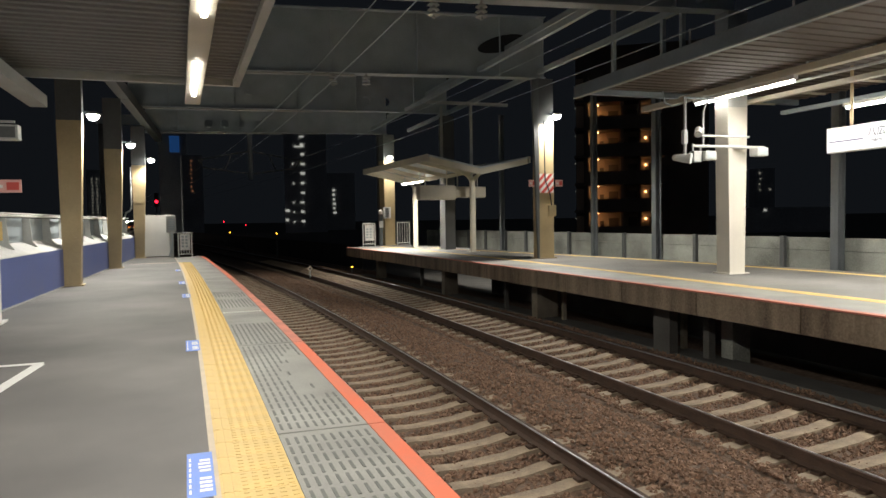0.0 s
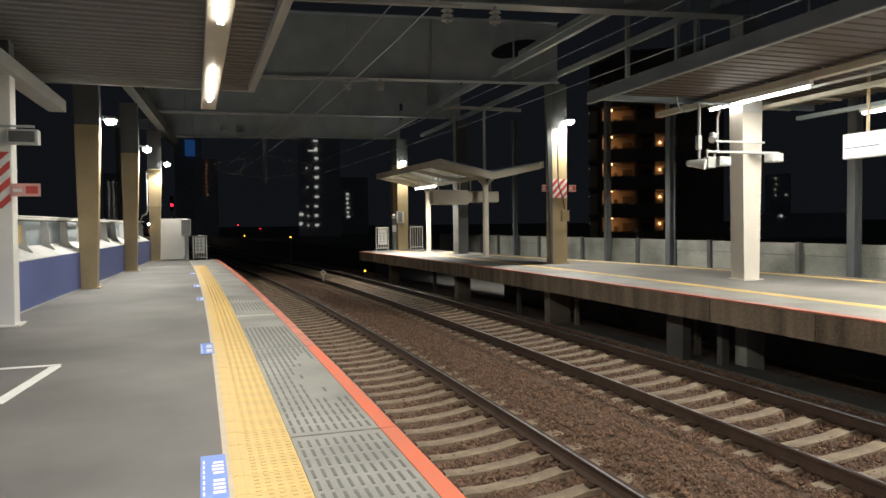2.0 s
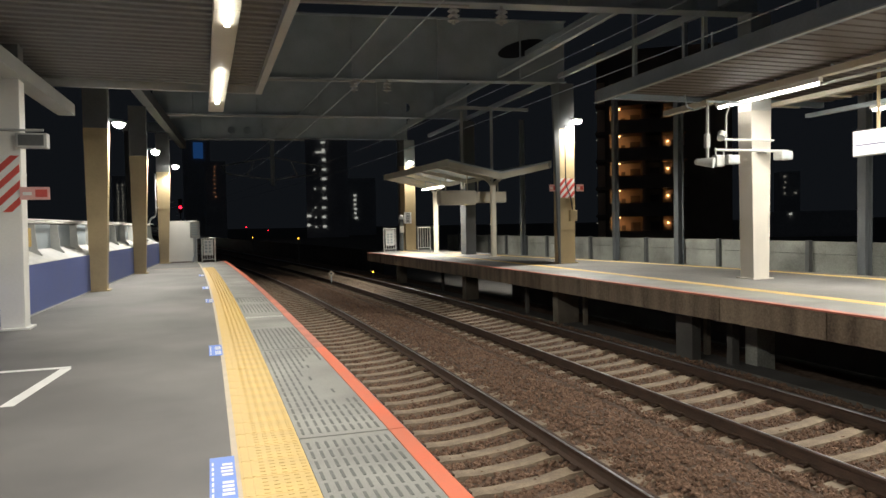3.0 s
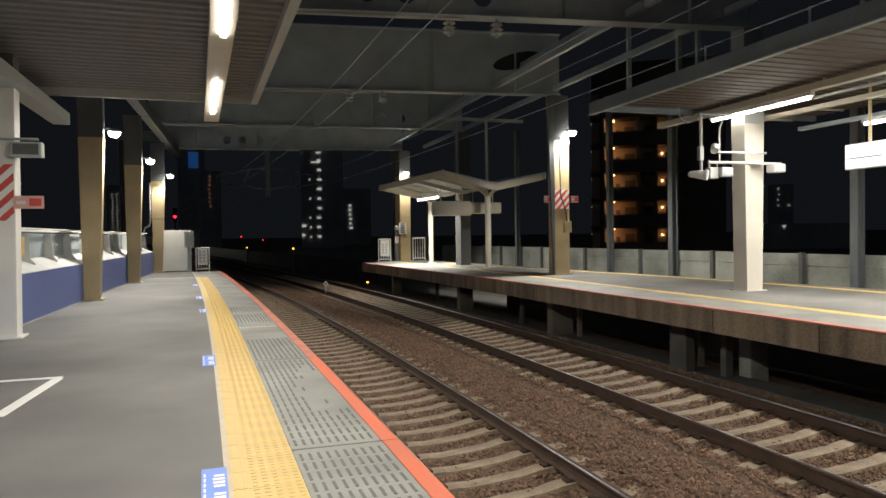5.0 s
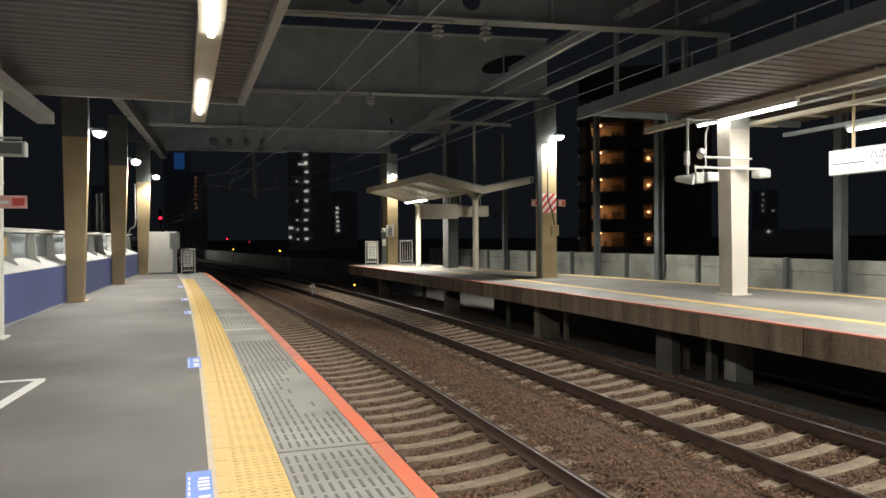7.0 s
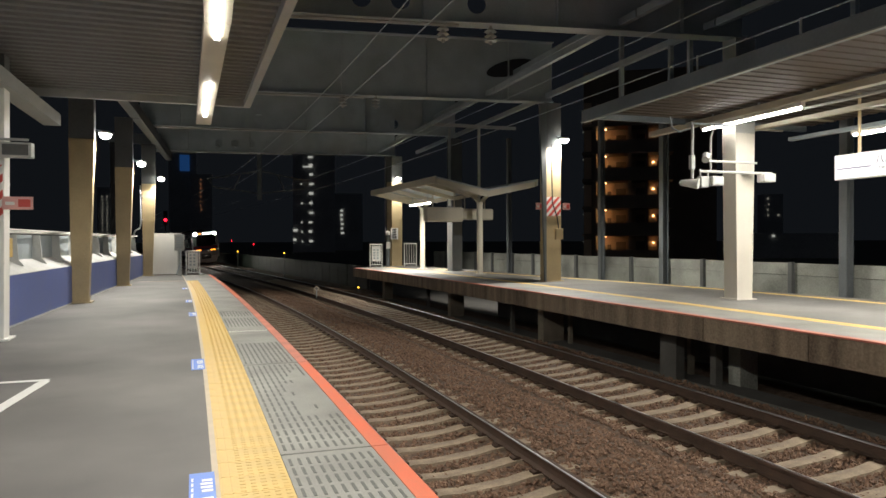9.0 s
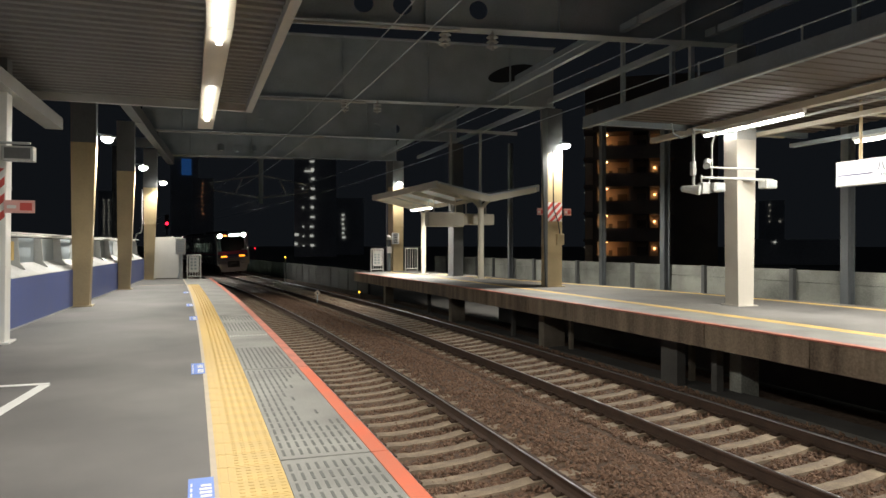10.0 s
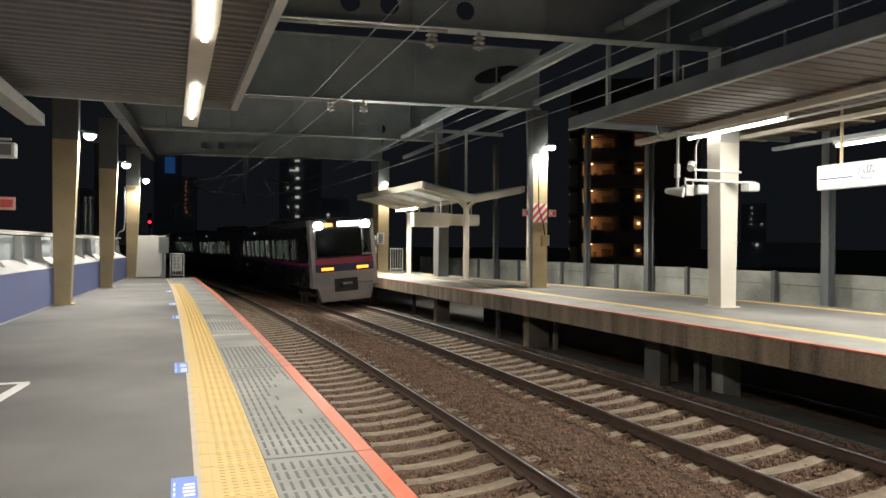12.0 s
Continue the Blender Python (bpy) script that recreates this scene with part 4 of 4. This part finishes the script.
for y, z, x0, x1 in ((28.0, 6.42, 8.6, 12.0), (26.2, 6.1, 8.6, 12.0)):
    bm = bmesh.new()
    beam(bm, (x0, y, z), (x1, y, z), .1, .12)
    part("crossbar", bm, LIGHT_GREY, pf)

# ---------------------------------------------------------------- platform ends: barriers, cabinet, post
nb = thing("end_screen", "white steel screen closing the platform end", "screen", "", pose(-2.45, 32.3, 0))
boxpart("panel", (0, 1.22, -.03, .03, .05, 1.83), WHITE_STEEL, nb)
boxpart("frame", (1.2, 1.26, -.04, .04, 0, 1.85), LIGHT_GREY, nb)
cb = thing("equipment_cabinet", "pale grey equipment box on a post at the platform end", "cabinet", "", pose(-1.28, 32.0, 0))
boxpart("post", (-.06, .06, -.06, .06, 0, 1.1), LIGHT_GREY, cb)
boxpart("case", (-.18, .22, -.12, .12, 1.08, 1.78), LIGHT_GREY, cb, bevel=.015)
for i in range(5):
    boxpart("louvre", (-.1, .16, -.126, -.12, 1.2 + i * .1, 1.25 + i * .1), GREY_STEEL, cb)
bm = bmesh.new()
for p, q in (((.05, -.08, 1.1), (.05, -.1, .5)), ((.05, -.1, .5), (-.1, -.1, .05))):
    bar(bm, p, q, .025)
part("cable", bm, GREY_STEEL, cb)


def barrier(x, y, z, w, h, rz, sign=True):
    g = thing("end_barrier", "white tubular barrier with a notice at the platform end" if sign else "white tubular barrier with upright bars", "barrier", "end barriers", pose(x, y, z, 0, 0, rz))
    bm = bmesh.new()
    for sx in (-1, 1):
        bar(bm, (sx * w / 2, 0, 0), (sx * w / 2, 0, h), .03)
    for zz in (.12, h):
        bar(bm, (-w / 2, 0, zz), (w / 2, 0, zz), .028)
    part("frame", bm, WHITE_STEEL, g)
    for i in range(4):
        xx = -w / 2 + w * (i + 1) / 5
        bm = bmesh.new()
        bar(bm, (xx, 0, .1), (xx, 0, h), .018, 6)
        part("bar", bm, WHITE_STEEL, g)
    if sign:
        b = boxpart("notice", (-w * .38, w * .38, -.05, -.03, .3, h - .06), WHITE, g, "white notice with dark print")
        bm = bmesh.new()
        for i in range(4):
            for k in range(2):
                box(bm, -w * .25 + k * w * .28, -w * .25 + k * w * .28 + w * .16, -.056, -.05, .42 + i * .14, .5 + i * .14)
        tagged(part("print", bm, GREY_STEEL, b), kind="stuff")


barrier(-.72, 32.0, 0, .54, 1.05, 0)
barrier(8.13, 35.0, P2, .66, 1.17, 8)
barrier(10.15, 35.6, P2, .72, 1.2, 12, False)
ep = thing("emergency_post", "white capsule-topped emergency post on the island platform", "post", "", pose(8.84, 35.3, P2))
bm = bmesh.new()
bar(bm, (0, 0, 0), (0, 0, 1.65), .1, 14)
part("body", bm, MAST, ep)
bm = bmesh.new()
bar(bm, (0, 0, 1.65), (0, 0, 1.74), .12, 14)
bmesh.ops.create_uvsphere(bm, u_segments=14, v_segments=8, radius=.11, matrix=Matrix.Translation((0, 0, 1.78)))
part("cap", bm, WHITE_STEEL, ep)
boxpart("plate", (-.11, .11, -.125, -.1, .95, 1.3), WHITE_STEEL, ep)
nt2 = thing("column_notice", "white notice with dark print on the cream column", "notice", "", pose(9.28, 35.66, 1.55, 0, 0, 12))
boxpart("plate", (-.22, .22, -.015, 0, 0, .6), WHITE, nt2)
bm = bmesh.new()
for i in range(6):
    box(bm, -.12, .12, -.02, -.015, .06 + i * .09, .11 + i * .09)
part("print", bm, INK, nt2)

# ---------------------------------------------------------------- overhead line


def wire(e, z, s0=-10, s1=150, r=.008, lab="dark overhead contact wire above the track"):
    bm = bmesh.new()
    sweep(bm, [(e + r * math.cos(radians(60 * k)), z + r * math.sin(radians(60 * k))) for k in range(6)], steps(s0, s1, 4))
    tagged(part("overhead_wire", bm, GREY_STEEL), lab, "wire", "overhead wires")


for e in (2.62, 6.84):
    wire(e, 4.15)
    wire(e + .1, 4.85, lab="carrier wire above the contact wire")
for i, (x, y) in enumerate(((4.6, 13.6), (5.6, 13.45), (3.9, 21.2), (4.9, 21.05))):
    ins = thing("insulator", "grey ribbed insulator hanging from the girder", "insulator", "insulators", pose(x, y, 5.5))
    for k in range(3):
        bm = bmesh.new()
        bar(bm, (0, 0, .14 + k * .1), (0, 0, .2 + k * .1), .13, 14, .06)
        part("disc", bm, LIGHT_GREY, ins)
    bm = bmesh.new()
    bar(bm, (0, 0, .08), (0, 0, .5), .035)
    part("rod", bm, LIGHT_GREY, ins)
pole = thing("catenary_mast", "grey mast with a bracket arm holding the overhead wires", "mast", "", pose(3.1, 47.0, 0))
bm = bmesh.new()
bar(bm, (0, 0, 4.2), (0, 0, 7.8), .16, 10)
part("drop_post", bm, GREY_STEEL, pole)
for d in (-1, 1):
    bm = bmesh.new()
    for p, q in (((0, 0, 6.1), (d * 3.2, 0, 5.5)), ((d * 3.2, 0, 5.5), (d * 2.9, 0, 5.0)), ((d * 2.9, 0, 5.0), (0, 0, 4.6)), ((d * 1.2, 0, 5.8), (d * 1.6, 0, 4.9))):
        bar(bm, p, q, .045)
    part("bracket", bm, LIGHT_GREY, pole)
boxpart("head_beam", (-9, 9, -.2, .2, 7.6, 8.2), GREY_STEEL, pole)
for x in (-8.7, 8.7):
    boxpart("leg", (x - .2, x + .2, -.2, .2, -1.75, 7.6), DARK_STEEL, pole)

bm = bmesh.new()
bar(bm, (9.82, 12.20, 5.35), (9.52, 9.20, 5.20), .012, 6)
for x, y, z in ((9.82, 12.2, 5.35), (9.52, 9.2, 5.2)):
    bar(bm, (x, y, 4.40), (x, y, z + .03), .02, 6)
tagged(part("stay_cable", bm, WHITE_STEEL), "thin pale stay cable above the far canopy", "cable")

# small trackside things
mk = thing("track_marker", "pale diamond marker plate on a short stake between the tracks", "marker", "", pose(4.7, 32.5, -1.2))
boxpart("stake", (-.02, .02, -.02, .02, 0, .35), GREY_STEEL, mk)
bm = bmesh.new()
box(bm, -.1, .1, -.012, .012, -.1, .1, Matrix.Translation((0, 0, .45)) @ Matrix.Rotation(radians(45), 4, "Y"))
part("plate", bm, CREAM, mk, "weathered diamond plate")
bm = bmesh.new()
box(bm, -.045, .045, -.016, -.012, -.045, .045, Matrix.Translation((0, 0, .45)) @ Matrix.Rotation(radians(45), 4, "Y"))
part("mark", bm, INK, mk, "dark square mark")
for x, y, z in ((2.9, 80, .3), (5.46, 55, .5)):
    lt = thing("trackside_lamp", "small yellow trackside lamp glowing far down the line", "lamp", "trackside lamps", pose(x, y, -1.75))
    boxpart("post", (-.04, .04, -.04, .04, 0, z + 1.75), DARK_STEEL, lt)
    bm = bmesh.new()
    bmesh.ops.create_icosphere(bm, subdivisions=2, radius=.07, matrix=Matrix.Translation((0, 0, z + 1.8)))
    part("lens", bm, YELSIG, lt, "glowing yellow lens")
ul = thing("platform_end_lamp", "small yellow lamp under the platform end", "lamp", "trackside lamps", Matrix.Translation(curve_at(33.2, 8.4, -1.3)))
boxpart("stake", (-.02, .02, -.02, .02, -.3, .42), DARK_STEEL, ul)
bm = bmesh.new()
bmesh.ops.create_icosphere(bm, subdivisions=2, radius=.05, matrix=Matrix.Translation((0, 0, .46)))
part("lens", bm, YELSIG, ul, "glowing yellow lens")
sig = thing("railway_signal", "distant railway signal showing red", "signal", "", pose(-6.7, 118, -1.7))
boxpart("post", (-.08, .08, -.08, .08, 0, 8), DARK_STEEL, sig)
boxpart("head", (-.3, .3, -.1, .1, 5.8, 8), BLACK, sig)
bm = bmesh.new()
bar(bm, (0, -.2, 6.62), (0, -.12, 6.62), .24, 14)
part("lens", bm, REDSIG, sig, "glowing red lens")
vp = thing("viaduct_parapet", "panelled parapet along the line beyond the platforms, coloured near-black for the dark", "parapet", kind="structure")
for s in steps(42, 140, 2.0):
    # underframe black on these panels stands in for the unlit distance
    ob = boxpart("panel", (-.08, .08, -.97, .97, -1.7, -.1), UNDER, vp)
    ob.matrix_basis = Matrix.Translation(curve_at(s, 11.6, 0)) @ Matrix.Rotation(radians(bearing(s)), 4, "Z")

# ---------------------------------------------------------------- buildings in the distance
ap = thing("apartment_building", "apartment block with warmly lit open corridors at night", "apartment building", "", Matrix.Translation((40.1, 60.7, -4.6)) @ Matrix.Rotation(radians(-33), 4, "Z"))
boxpart("wall", (-4.4, 9, 3.0, 12, -6, 24), FACADE, ap)
for k in range(8):
    z = -1.65 + k * 2.8
    boxpart("slab", (-4.4, 4.6, -.2, 3.0, z - .25, z), FACADE, ap)
    boxpart("parapet", (-3.2, 4.6, -.2, 0, z, z + 1.12), FACADE, ap)
    b = boxpart("corridor_wall", (-3.0, 4.4, 2.6, 2.95, z, z + 2.55), FACADE_WARM, ap, "warm-lit corridor wall")
    for x0, x1, z1 in ((-1.9, -1.5, 1.65), (-1.0, .0, 1.95), (1.0, 1.9, 2.0), (3.1, 4.0, 2.0)):
        boxpart("door", (x0, x1, 2.52, 2.6, z, z + z1), FACADE, b, "dark corridor door")
    # this pier and the balcony front take the tan to look dimly lit
    boxpart("pier", (.18, .55, .3, 3.0, z, z + 2.55), FACADE_WARM, ap)
    boxpart("pier", (2.0, 2.2, .6, 3.0, z, z + 2.55), FACADE, ap)
    boxpart("pier", (-3.3, -3.0, 0, 3.0, z, z + 2.55), FACADE, ap)
    boxpart("balcony_front", (-4.2, -3.45, -.15, -.05, z, z + 2.2), FACADE_WARM, ap, "balcony front, tan tone standing in for dim orange light")
    if k == 7:
        continue
    boxpart("ceiling_lamp", (-2.75, -2.0, 1.2, 1.9, z + 2.42, z + 2.5), WARMWIN, ap, "warm ceiling lamp")
    boxpart("wall_lamp", (2.67, 2.82, 2.4, 2.6, z + 1.78, z + 1.93), WARMWIN, ap, "warm wall lamp")
    boxpart("side_lamp", (-4.3, -4.2, -.6, -.5, z + 1.9, z + 2.0), DIMWIN, ap, "dim balcony lamp")


def tower(label, x, y, w, d, h, rz, wins, material=COOLWIN):
    t = thing("distant_building", label, "building", "distant buildings", pose(x, y, -10, 0, 0, rz))
    boxpart("wall", (-w / 2, w / 2, 0, d, 0, h + 10), NIGHTBLOCK, t)
    rw = random.Random(int(abs(x) * 10))
    for wx, z, ww, wh in wins:
        wx, ww, wh = wx + rw.uniform(-.15, .15), ww * rw.uniform(.5, .85), wh * rw.uniform(.6, .95)
        boxpart("window", (wx, wx + ww, -.25, .1, z + 10, z + 10 + wh), material, t)


# places on a plane 200 m ahead of the near platform
def far_at(px_x, z, d=200.0):
    """World place at depth d for a sideways angle px_x (tangent to the right of the line of sight at the start)."""
    c, s = math.cos(radians(19.2)), math.sin(radians(19.2))
    return d * s + px_x * d * c, d * c - px_x * d * s


x, y = far_at(-.197, 0)
tower("dark apartment tower with a stack of lit landings", x, y, 12, 14, 34, -8, [(-1.4, 1.2 + k * 2.75, 1.5, .7) for k in range(9)] + [(-3.6, 1.2 + k * 2.75, .5, .6) for k in (0, 1, 2, 4, 6)] + [(-5.8, 1.6, 1.6, .9), (-5.8, 4.3, 1.6, .9), (-3.0, 22.8, 4.0, .5), (-1.6, 25.6, 2.2, .5)])
x, y = far_at(-.156, 0, 240)
tower("slim dark block with a column of lit windows", x, y, 14, 12, 18, -8, [(-.6, 4.0 + k * 1.55, 1.3, .75) for k in range(6)])
x, y = far_at(-.495, 0, 260)
tower("distant tower with rows of small lit windows", x, y, 8, 8, 22, 10, [(-2.5 + c * 1.6, 2 + k * 1.25, .5, .6) for k in range(14) for c in range(3)], DIMWIN)
x, y = far_at(-.387, 0, 220)
tower("dark block carrying a blue lit billboard", x, y, 8, 10, 31, 5, [(-.9, 24.0, 4.2, 6)], BLUEAD)

x, y = far_at(.487, 0, 120)
tower("low dark building behind the rear wall with few lights", x, y, 17, 8, 2.6, -28, [(-2.5, 2.0, .5, .3)])
x, y = far_at(.465, 0, 190)
tower("slim dark block with a faint stack of windows", x, y, 5, 6, 14, -28, [(-1.5, 8.0 + k * 1.5, .5, .5) for k in range(4)] + [(1.2, 8.0, .9, .5)], DIMWIN)
x, y = far_at(-.36, 0, 210)
tower("dark tower with a dim string of warm windows", x, y, 6, 6, 22, 5, [(-.4, 11 + k * 1.3, .4, .35) for k in range(8)], WARMDIM)
for tx, z, d in ((-.317, 1.6, 150), (-.285, .7, 180)):
    x, y = far_at(tx, 0, d)
    lt = thing("distant_lamp", "small red lamp on a pole far down the line", "lamp", "distant lamps", pose(x, y, -1.75))
    boxpart("post", (-.05, .05, -.05, .05, 0, z + 1.7), DARK_STEEL, lt)
    bm = bmesh.new()
    bmesh.ops.create_icosphere(bm, subdivisions=2, radius=.13, matrix=Matrix.Translation((0, 0, z + 1.8)))
    part("lens", bm, REDSIG, lt, "glowing red lens")

# ---------------------------------------------------------------- train
CAR_L, CAR_W = 17.5, 2.75
RAILZ = -1.045


def train_car(front):
    c = thing("train_car", "stainless commuter train car with red and blue bands, lit windows" if not front else "leading commuter train car with headlights on and a red-blue front", "train car", "train cars")
    hw, fl, ht = CAR_W / 2, 1.12, 3.62          # floor and roof heights over the rail
    y1 = CAR_L - .15
    # windows and doors: three doors a side
    doors = [3.0, 8.75, 14.4]
    wins = [(0, 4.6, 1.05), (0, 5.95, 1.35), (0, 7.3, .7), (0, 10.2, 1.1), (0, 11.6, 1.25), (0, 12.9, .6), (0, 15.8, .9)]
    openings = sorted([(d - .48, d - .08) for d in doors] + [(d + .08, d + .48) for d in doors] + [(y - w / 2, y + w / 2) for _, y, w in wins])
    for sx in (-1, 1):
        x0, x1 = sx * hw, sx * (hw - .06)
        bm = bmesh.new()
        box(bm, x0, x1, 0.5, y1, fl - .25, fl + .85)
        box(bm, x0, x1, 0.5, y1, fl + 1.72, ht - .25)
        last = .5
        for a, b in openings + [(y1, y1)]:
            if a > last:
                box(bm, x0, x1, last, a, fl + .85, fl + 1.72)
            last = b
        side = part("side_wall", bm, STAINLESS, c, "brushed stainless side wall")
        boxpart("red_band", (x0, x0 + sx * .004, .5, y1, fl + .62, fl + .72), TRAIN_RED, side, "red band")
        boxpart("blue_band", (x0, x0 + sx * .004, .5, y1, fl + .50, fl + .62), TRAIN_BLUE, side, "dark blue band")
        for d in doors:
            bm = bmesh.new()
            for k in (-.62, 0, .62):
                box(bm, x0, x0 + sx * .006, d + k - .012, d + k + .012, fl, fl + 1.9)
            part("door_seam", bm, UNDER, side)
        for a, b in openings:
            boxpart("window_pane", (sx * (hw - .045), sx * (hw - .035), a, b, fl + .85, fl + 1.72), PANE, side)
        boxpart("side_lamp", (x0, x0 + sx * .03, 12.0, 12.12, ht - .42, ht - .3), COOLWIN, side, "small white indicator lamp")
    boxpart("floor", (-hw, hw, .5, y1, fl - .3, fl - .2), UNDER, c)
    boxpart("interior_floor", (-hw + .07, hw - .07, .6, y1, fl - .1, fl), TRAIN_GREY, c)
    bm = bmesh.new()
    prism(bm, [(-hw, ht - .25), (-hw + .12, ht - .08), (-hw + .5, ht + .03), (0, ht + .08), (hw - .5, ht + .03), (hw - .12, ht - .08), (hw, ht - .25)], .3, y1)
    part("roof", bm, TRAIN_ROOF, c)
    boxpart("air_conditioner", (-.8, .8, 7, 10.5, ht + .05, ht + .26), TRAIN_ROOF, c, bevel=.06)
    boxpart("ceiling", (-hw + .07, hw - .07, 1.6, y1, ht - .40, ht - .36), WHITE, c)
    for x in (-.55, .55):
        boxpart("interior_light", (x - .09, x + .09, 1.8, y1 - .3, ht - .44, ht - .41), CARLIGHT, c, "glowing ceiling strip")
    for sx in (-1, 1):
        boxpart("seat_row", (sx * (hw - .07), sx * (hw - .5), 4, 7.7, fl, fl + .45), TRAIN_RED, c)
        boxpart("seat_row", (sx * (hw - .07), sx * (hw - .5), 9.8, 13.4, fl, fl + .45), TRAIN_RED, c)
    boxpart("end_wall", (-hw + .05, hw - .05, y1 - .06, y1, fl - .2, ht - .1), TRAIN_ROOF, c)
    boxpart("skirt_box", (-hw + .25, hw - .25, 5.2, 12.4, .45, fl - .3), UNDER, c, "black underfloor equipment")
    for yb in (2.6, CAR_L - 2.8):
        bg = boxpart("bogie", (-1.0, 1.0, yb - 1.4, yb + 1.4, .38, .72), UNDER, c, "black bogie frame")
        for dy in (-1.05, 1.05):
            for sx in (-1, 1):
                bm = bmesh.new()
                bar(bm, (sx * .68, yb + dy, .43), (sx * .8, yb + dy, .43), .43, 20)
                part("wheel", bm, RUST, bg)
    boxpart("gangway", (-.5, .5, y1, y1 + .3, fl - .1, ht - .5), UNDER, c)
    if not front:
        boxpart("end_wall", (-hw + .05, hw - .05, .5, .56, fl - .2, ht - .1), TRAIN_ROOF, c)
        return c
    # cab front, face at y = 0, slightly raked, with a broad dark windscreen
    def face(dz):
        return .0 + max(0.0, dz) * .07
    for sx in (-1, 1):
        bm = bmesh.new()
        prism(bm, [(face(0), fl - .28), (face(.55), fl + .45), (face(2.2), ht - .15), (.2, ht - .04), (.55, ht - .02), (.55, fl - .28)], sx * hw, sx * (hw - .17), axis="x")
        part("corner_post", bm, TRAIN_GREY, c, "grey painted corner post")
    boxpart("front_apron", (-hw + .1, hw - .1, .02, .5, fl - .14, fl + .345), TRAIN_GREY, c, bevel=.03)
    boxpart("front_red_panel", (-hw + .13, hw - .13, .05, .5, fl + .62, fl + .90), TRAIN_RED, c, "red front band")
    boxpart("front_blue_panel", (-hw + .13, hw - .13, .035, .5, fl + .35, fl + .66), TRAIN_BLUE, c, "dark blue front band")
    bm = bmesh.new()
    prism(bm, [(.06, fl + .9), (.10, ht - .40), (.115, ht - .40), (.075, fl + .9)], -hw + .13, hw - .13, axis="x")
    part("windscreen", bm, DARKGLASS, c, "broad dark windscreen")
    boxpart("dashboard", (-hw + .14, hw - .14, .14, .75, fl + .45, fl + .95), BLACK, c)
    boxpart("cab_partition", (-.75, hw - .1, 1.5, 1.56, fl, ht - .4), BLACK, c)
    boxpart("screen_pillar", (-.32, -.24, .12, .16, fl + .9, ht - .4), BLACK, c)
    boxpart("wiper", (.1, .75, .02, .05, fl + 1.1, fl + 1.13), BLACK, c)
    hd = boxpart("head_panel", (-hw + .12, hw - .12, .08, .5, ht - .41, ht - .06), BLACK, c, "black headlight panel")
    for sx in (-1, 1):
        bm = bmesh.new()
        # disc made wider than the lamp so its size stands in for glare
        bar(bm, (sx * 1.0, .04, ht - .24), (sx * 1.0, .09, ht - .24), .15, 20)
        part("headlight", bm, HEADLIGHT, hd, "glowing white headlight")
        boxpart("marker_light", (sx * .5, sx * 1.0, .01, .05, fl + .42, fl + .53), AMBER, c, "glowing amber marker light")
    boxpart("service_display", (-.74, -.42, .06, .085, ht - .30, ht - .16), DEST2, hd, "orange service display")
    boxpart("destination_display", (-.22, .72, .06, .085, ht - .31, ht - .10), DEST, hd, "bright destination display")
    bm = bmesh.new()
    prism(bm, [(-hw + .12, fl - .16), (hw - .12, fl - .16), (hw - .36, .26), (-hw + .36, .26)], .02, .35)
    part("snow_plough", bm, TRAIN_GREY, c, "grey skirt below the coupler")
    cp = boxpart("coupler_opening", (-.5, .5, .0, .3, fl - .48, fl + .06), BLACK, c, "black coupler recess")
    bm = bmesh.new()
    bar(bm, (-.22, -.08, fl - .22), (.22, -.04, fl - .20), .11, 12)
    part("coupler", bm, UNDER, cp)
    bm = bmesh.new()
    for i in range(4):
        box(bm, .78 + i * .1, .85 + i * .1, .046, .056, fl + .97, fl + 1.06)
    part("car_number", bm, LIGHT_GREY, c, "pale bars of the car number")
    boxpart("side_wall_lining", (-hw + .06, hw - .06, .3, .5, fl - .2, fl + .5), UNDER, c)
    return c


S_END, SPEED = 27.6, 17.2


def car_pose(t, k):
    s = S_END + SPEED * (12.0 - t) + k * 18.0
    a, b = curve_at(s + 2.6, TRACKS[1], RAILZ), curve_at(s + CAR_L - 2.8, TRACKS[1], RAILZ)
    d = (b - a).normalized()
    o = a - d * 2.6
    return Matrix.Translation(o) @ Matrix.Rotation(math.atan2(-d.x, d.y), 4, "Z") @ Matrix.Rotation(-math.atan(CANT), 4, "Y")


CARS = [train_car(i == 0) for i in range(6)]


def motions():
    for k, c in enumerate(CARS):
        walk(c, [(i * .5, car_pose(i * .5, k)) for i in range(25)])


motions()
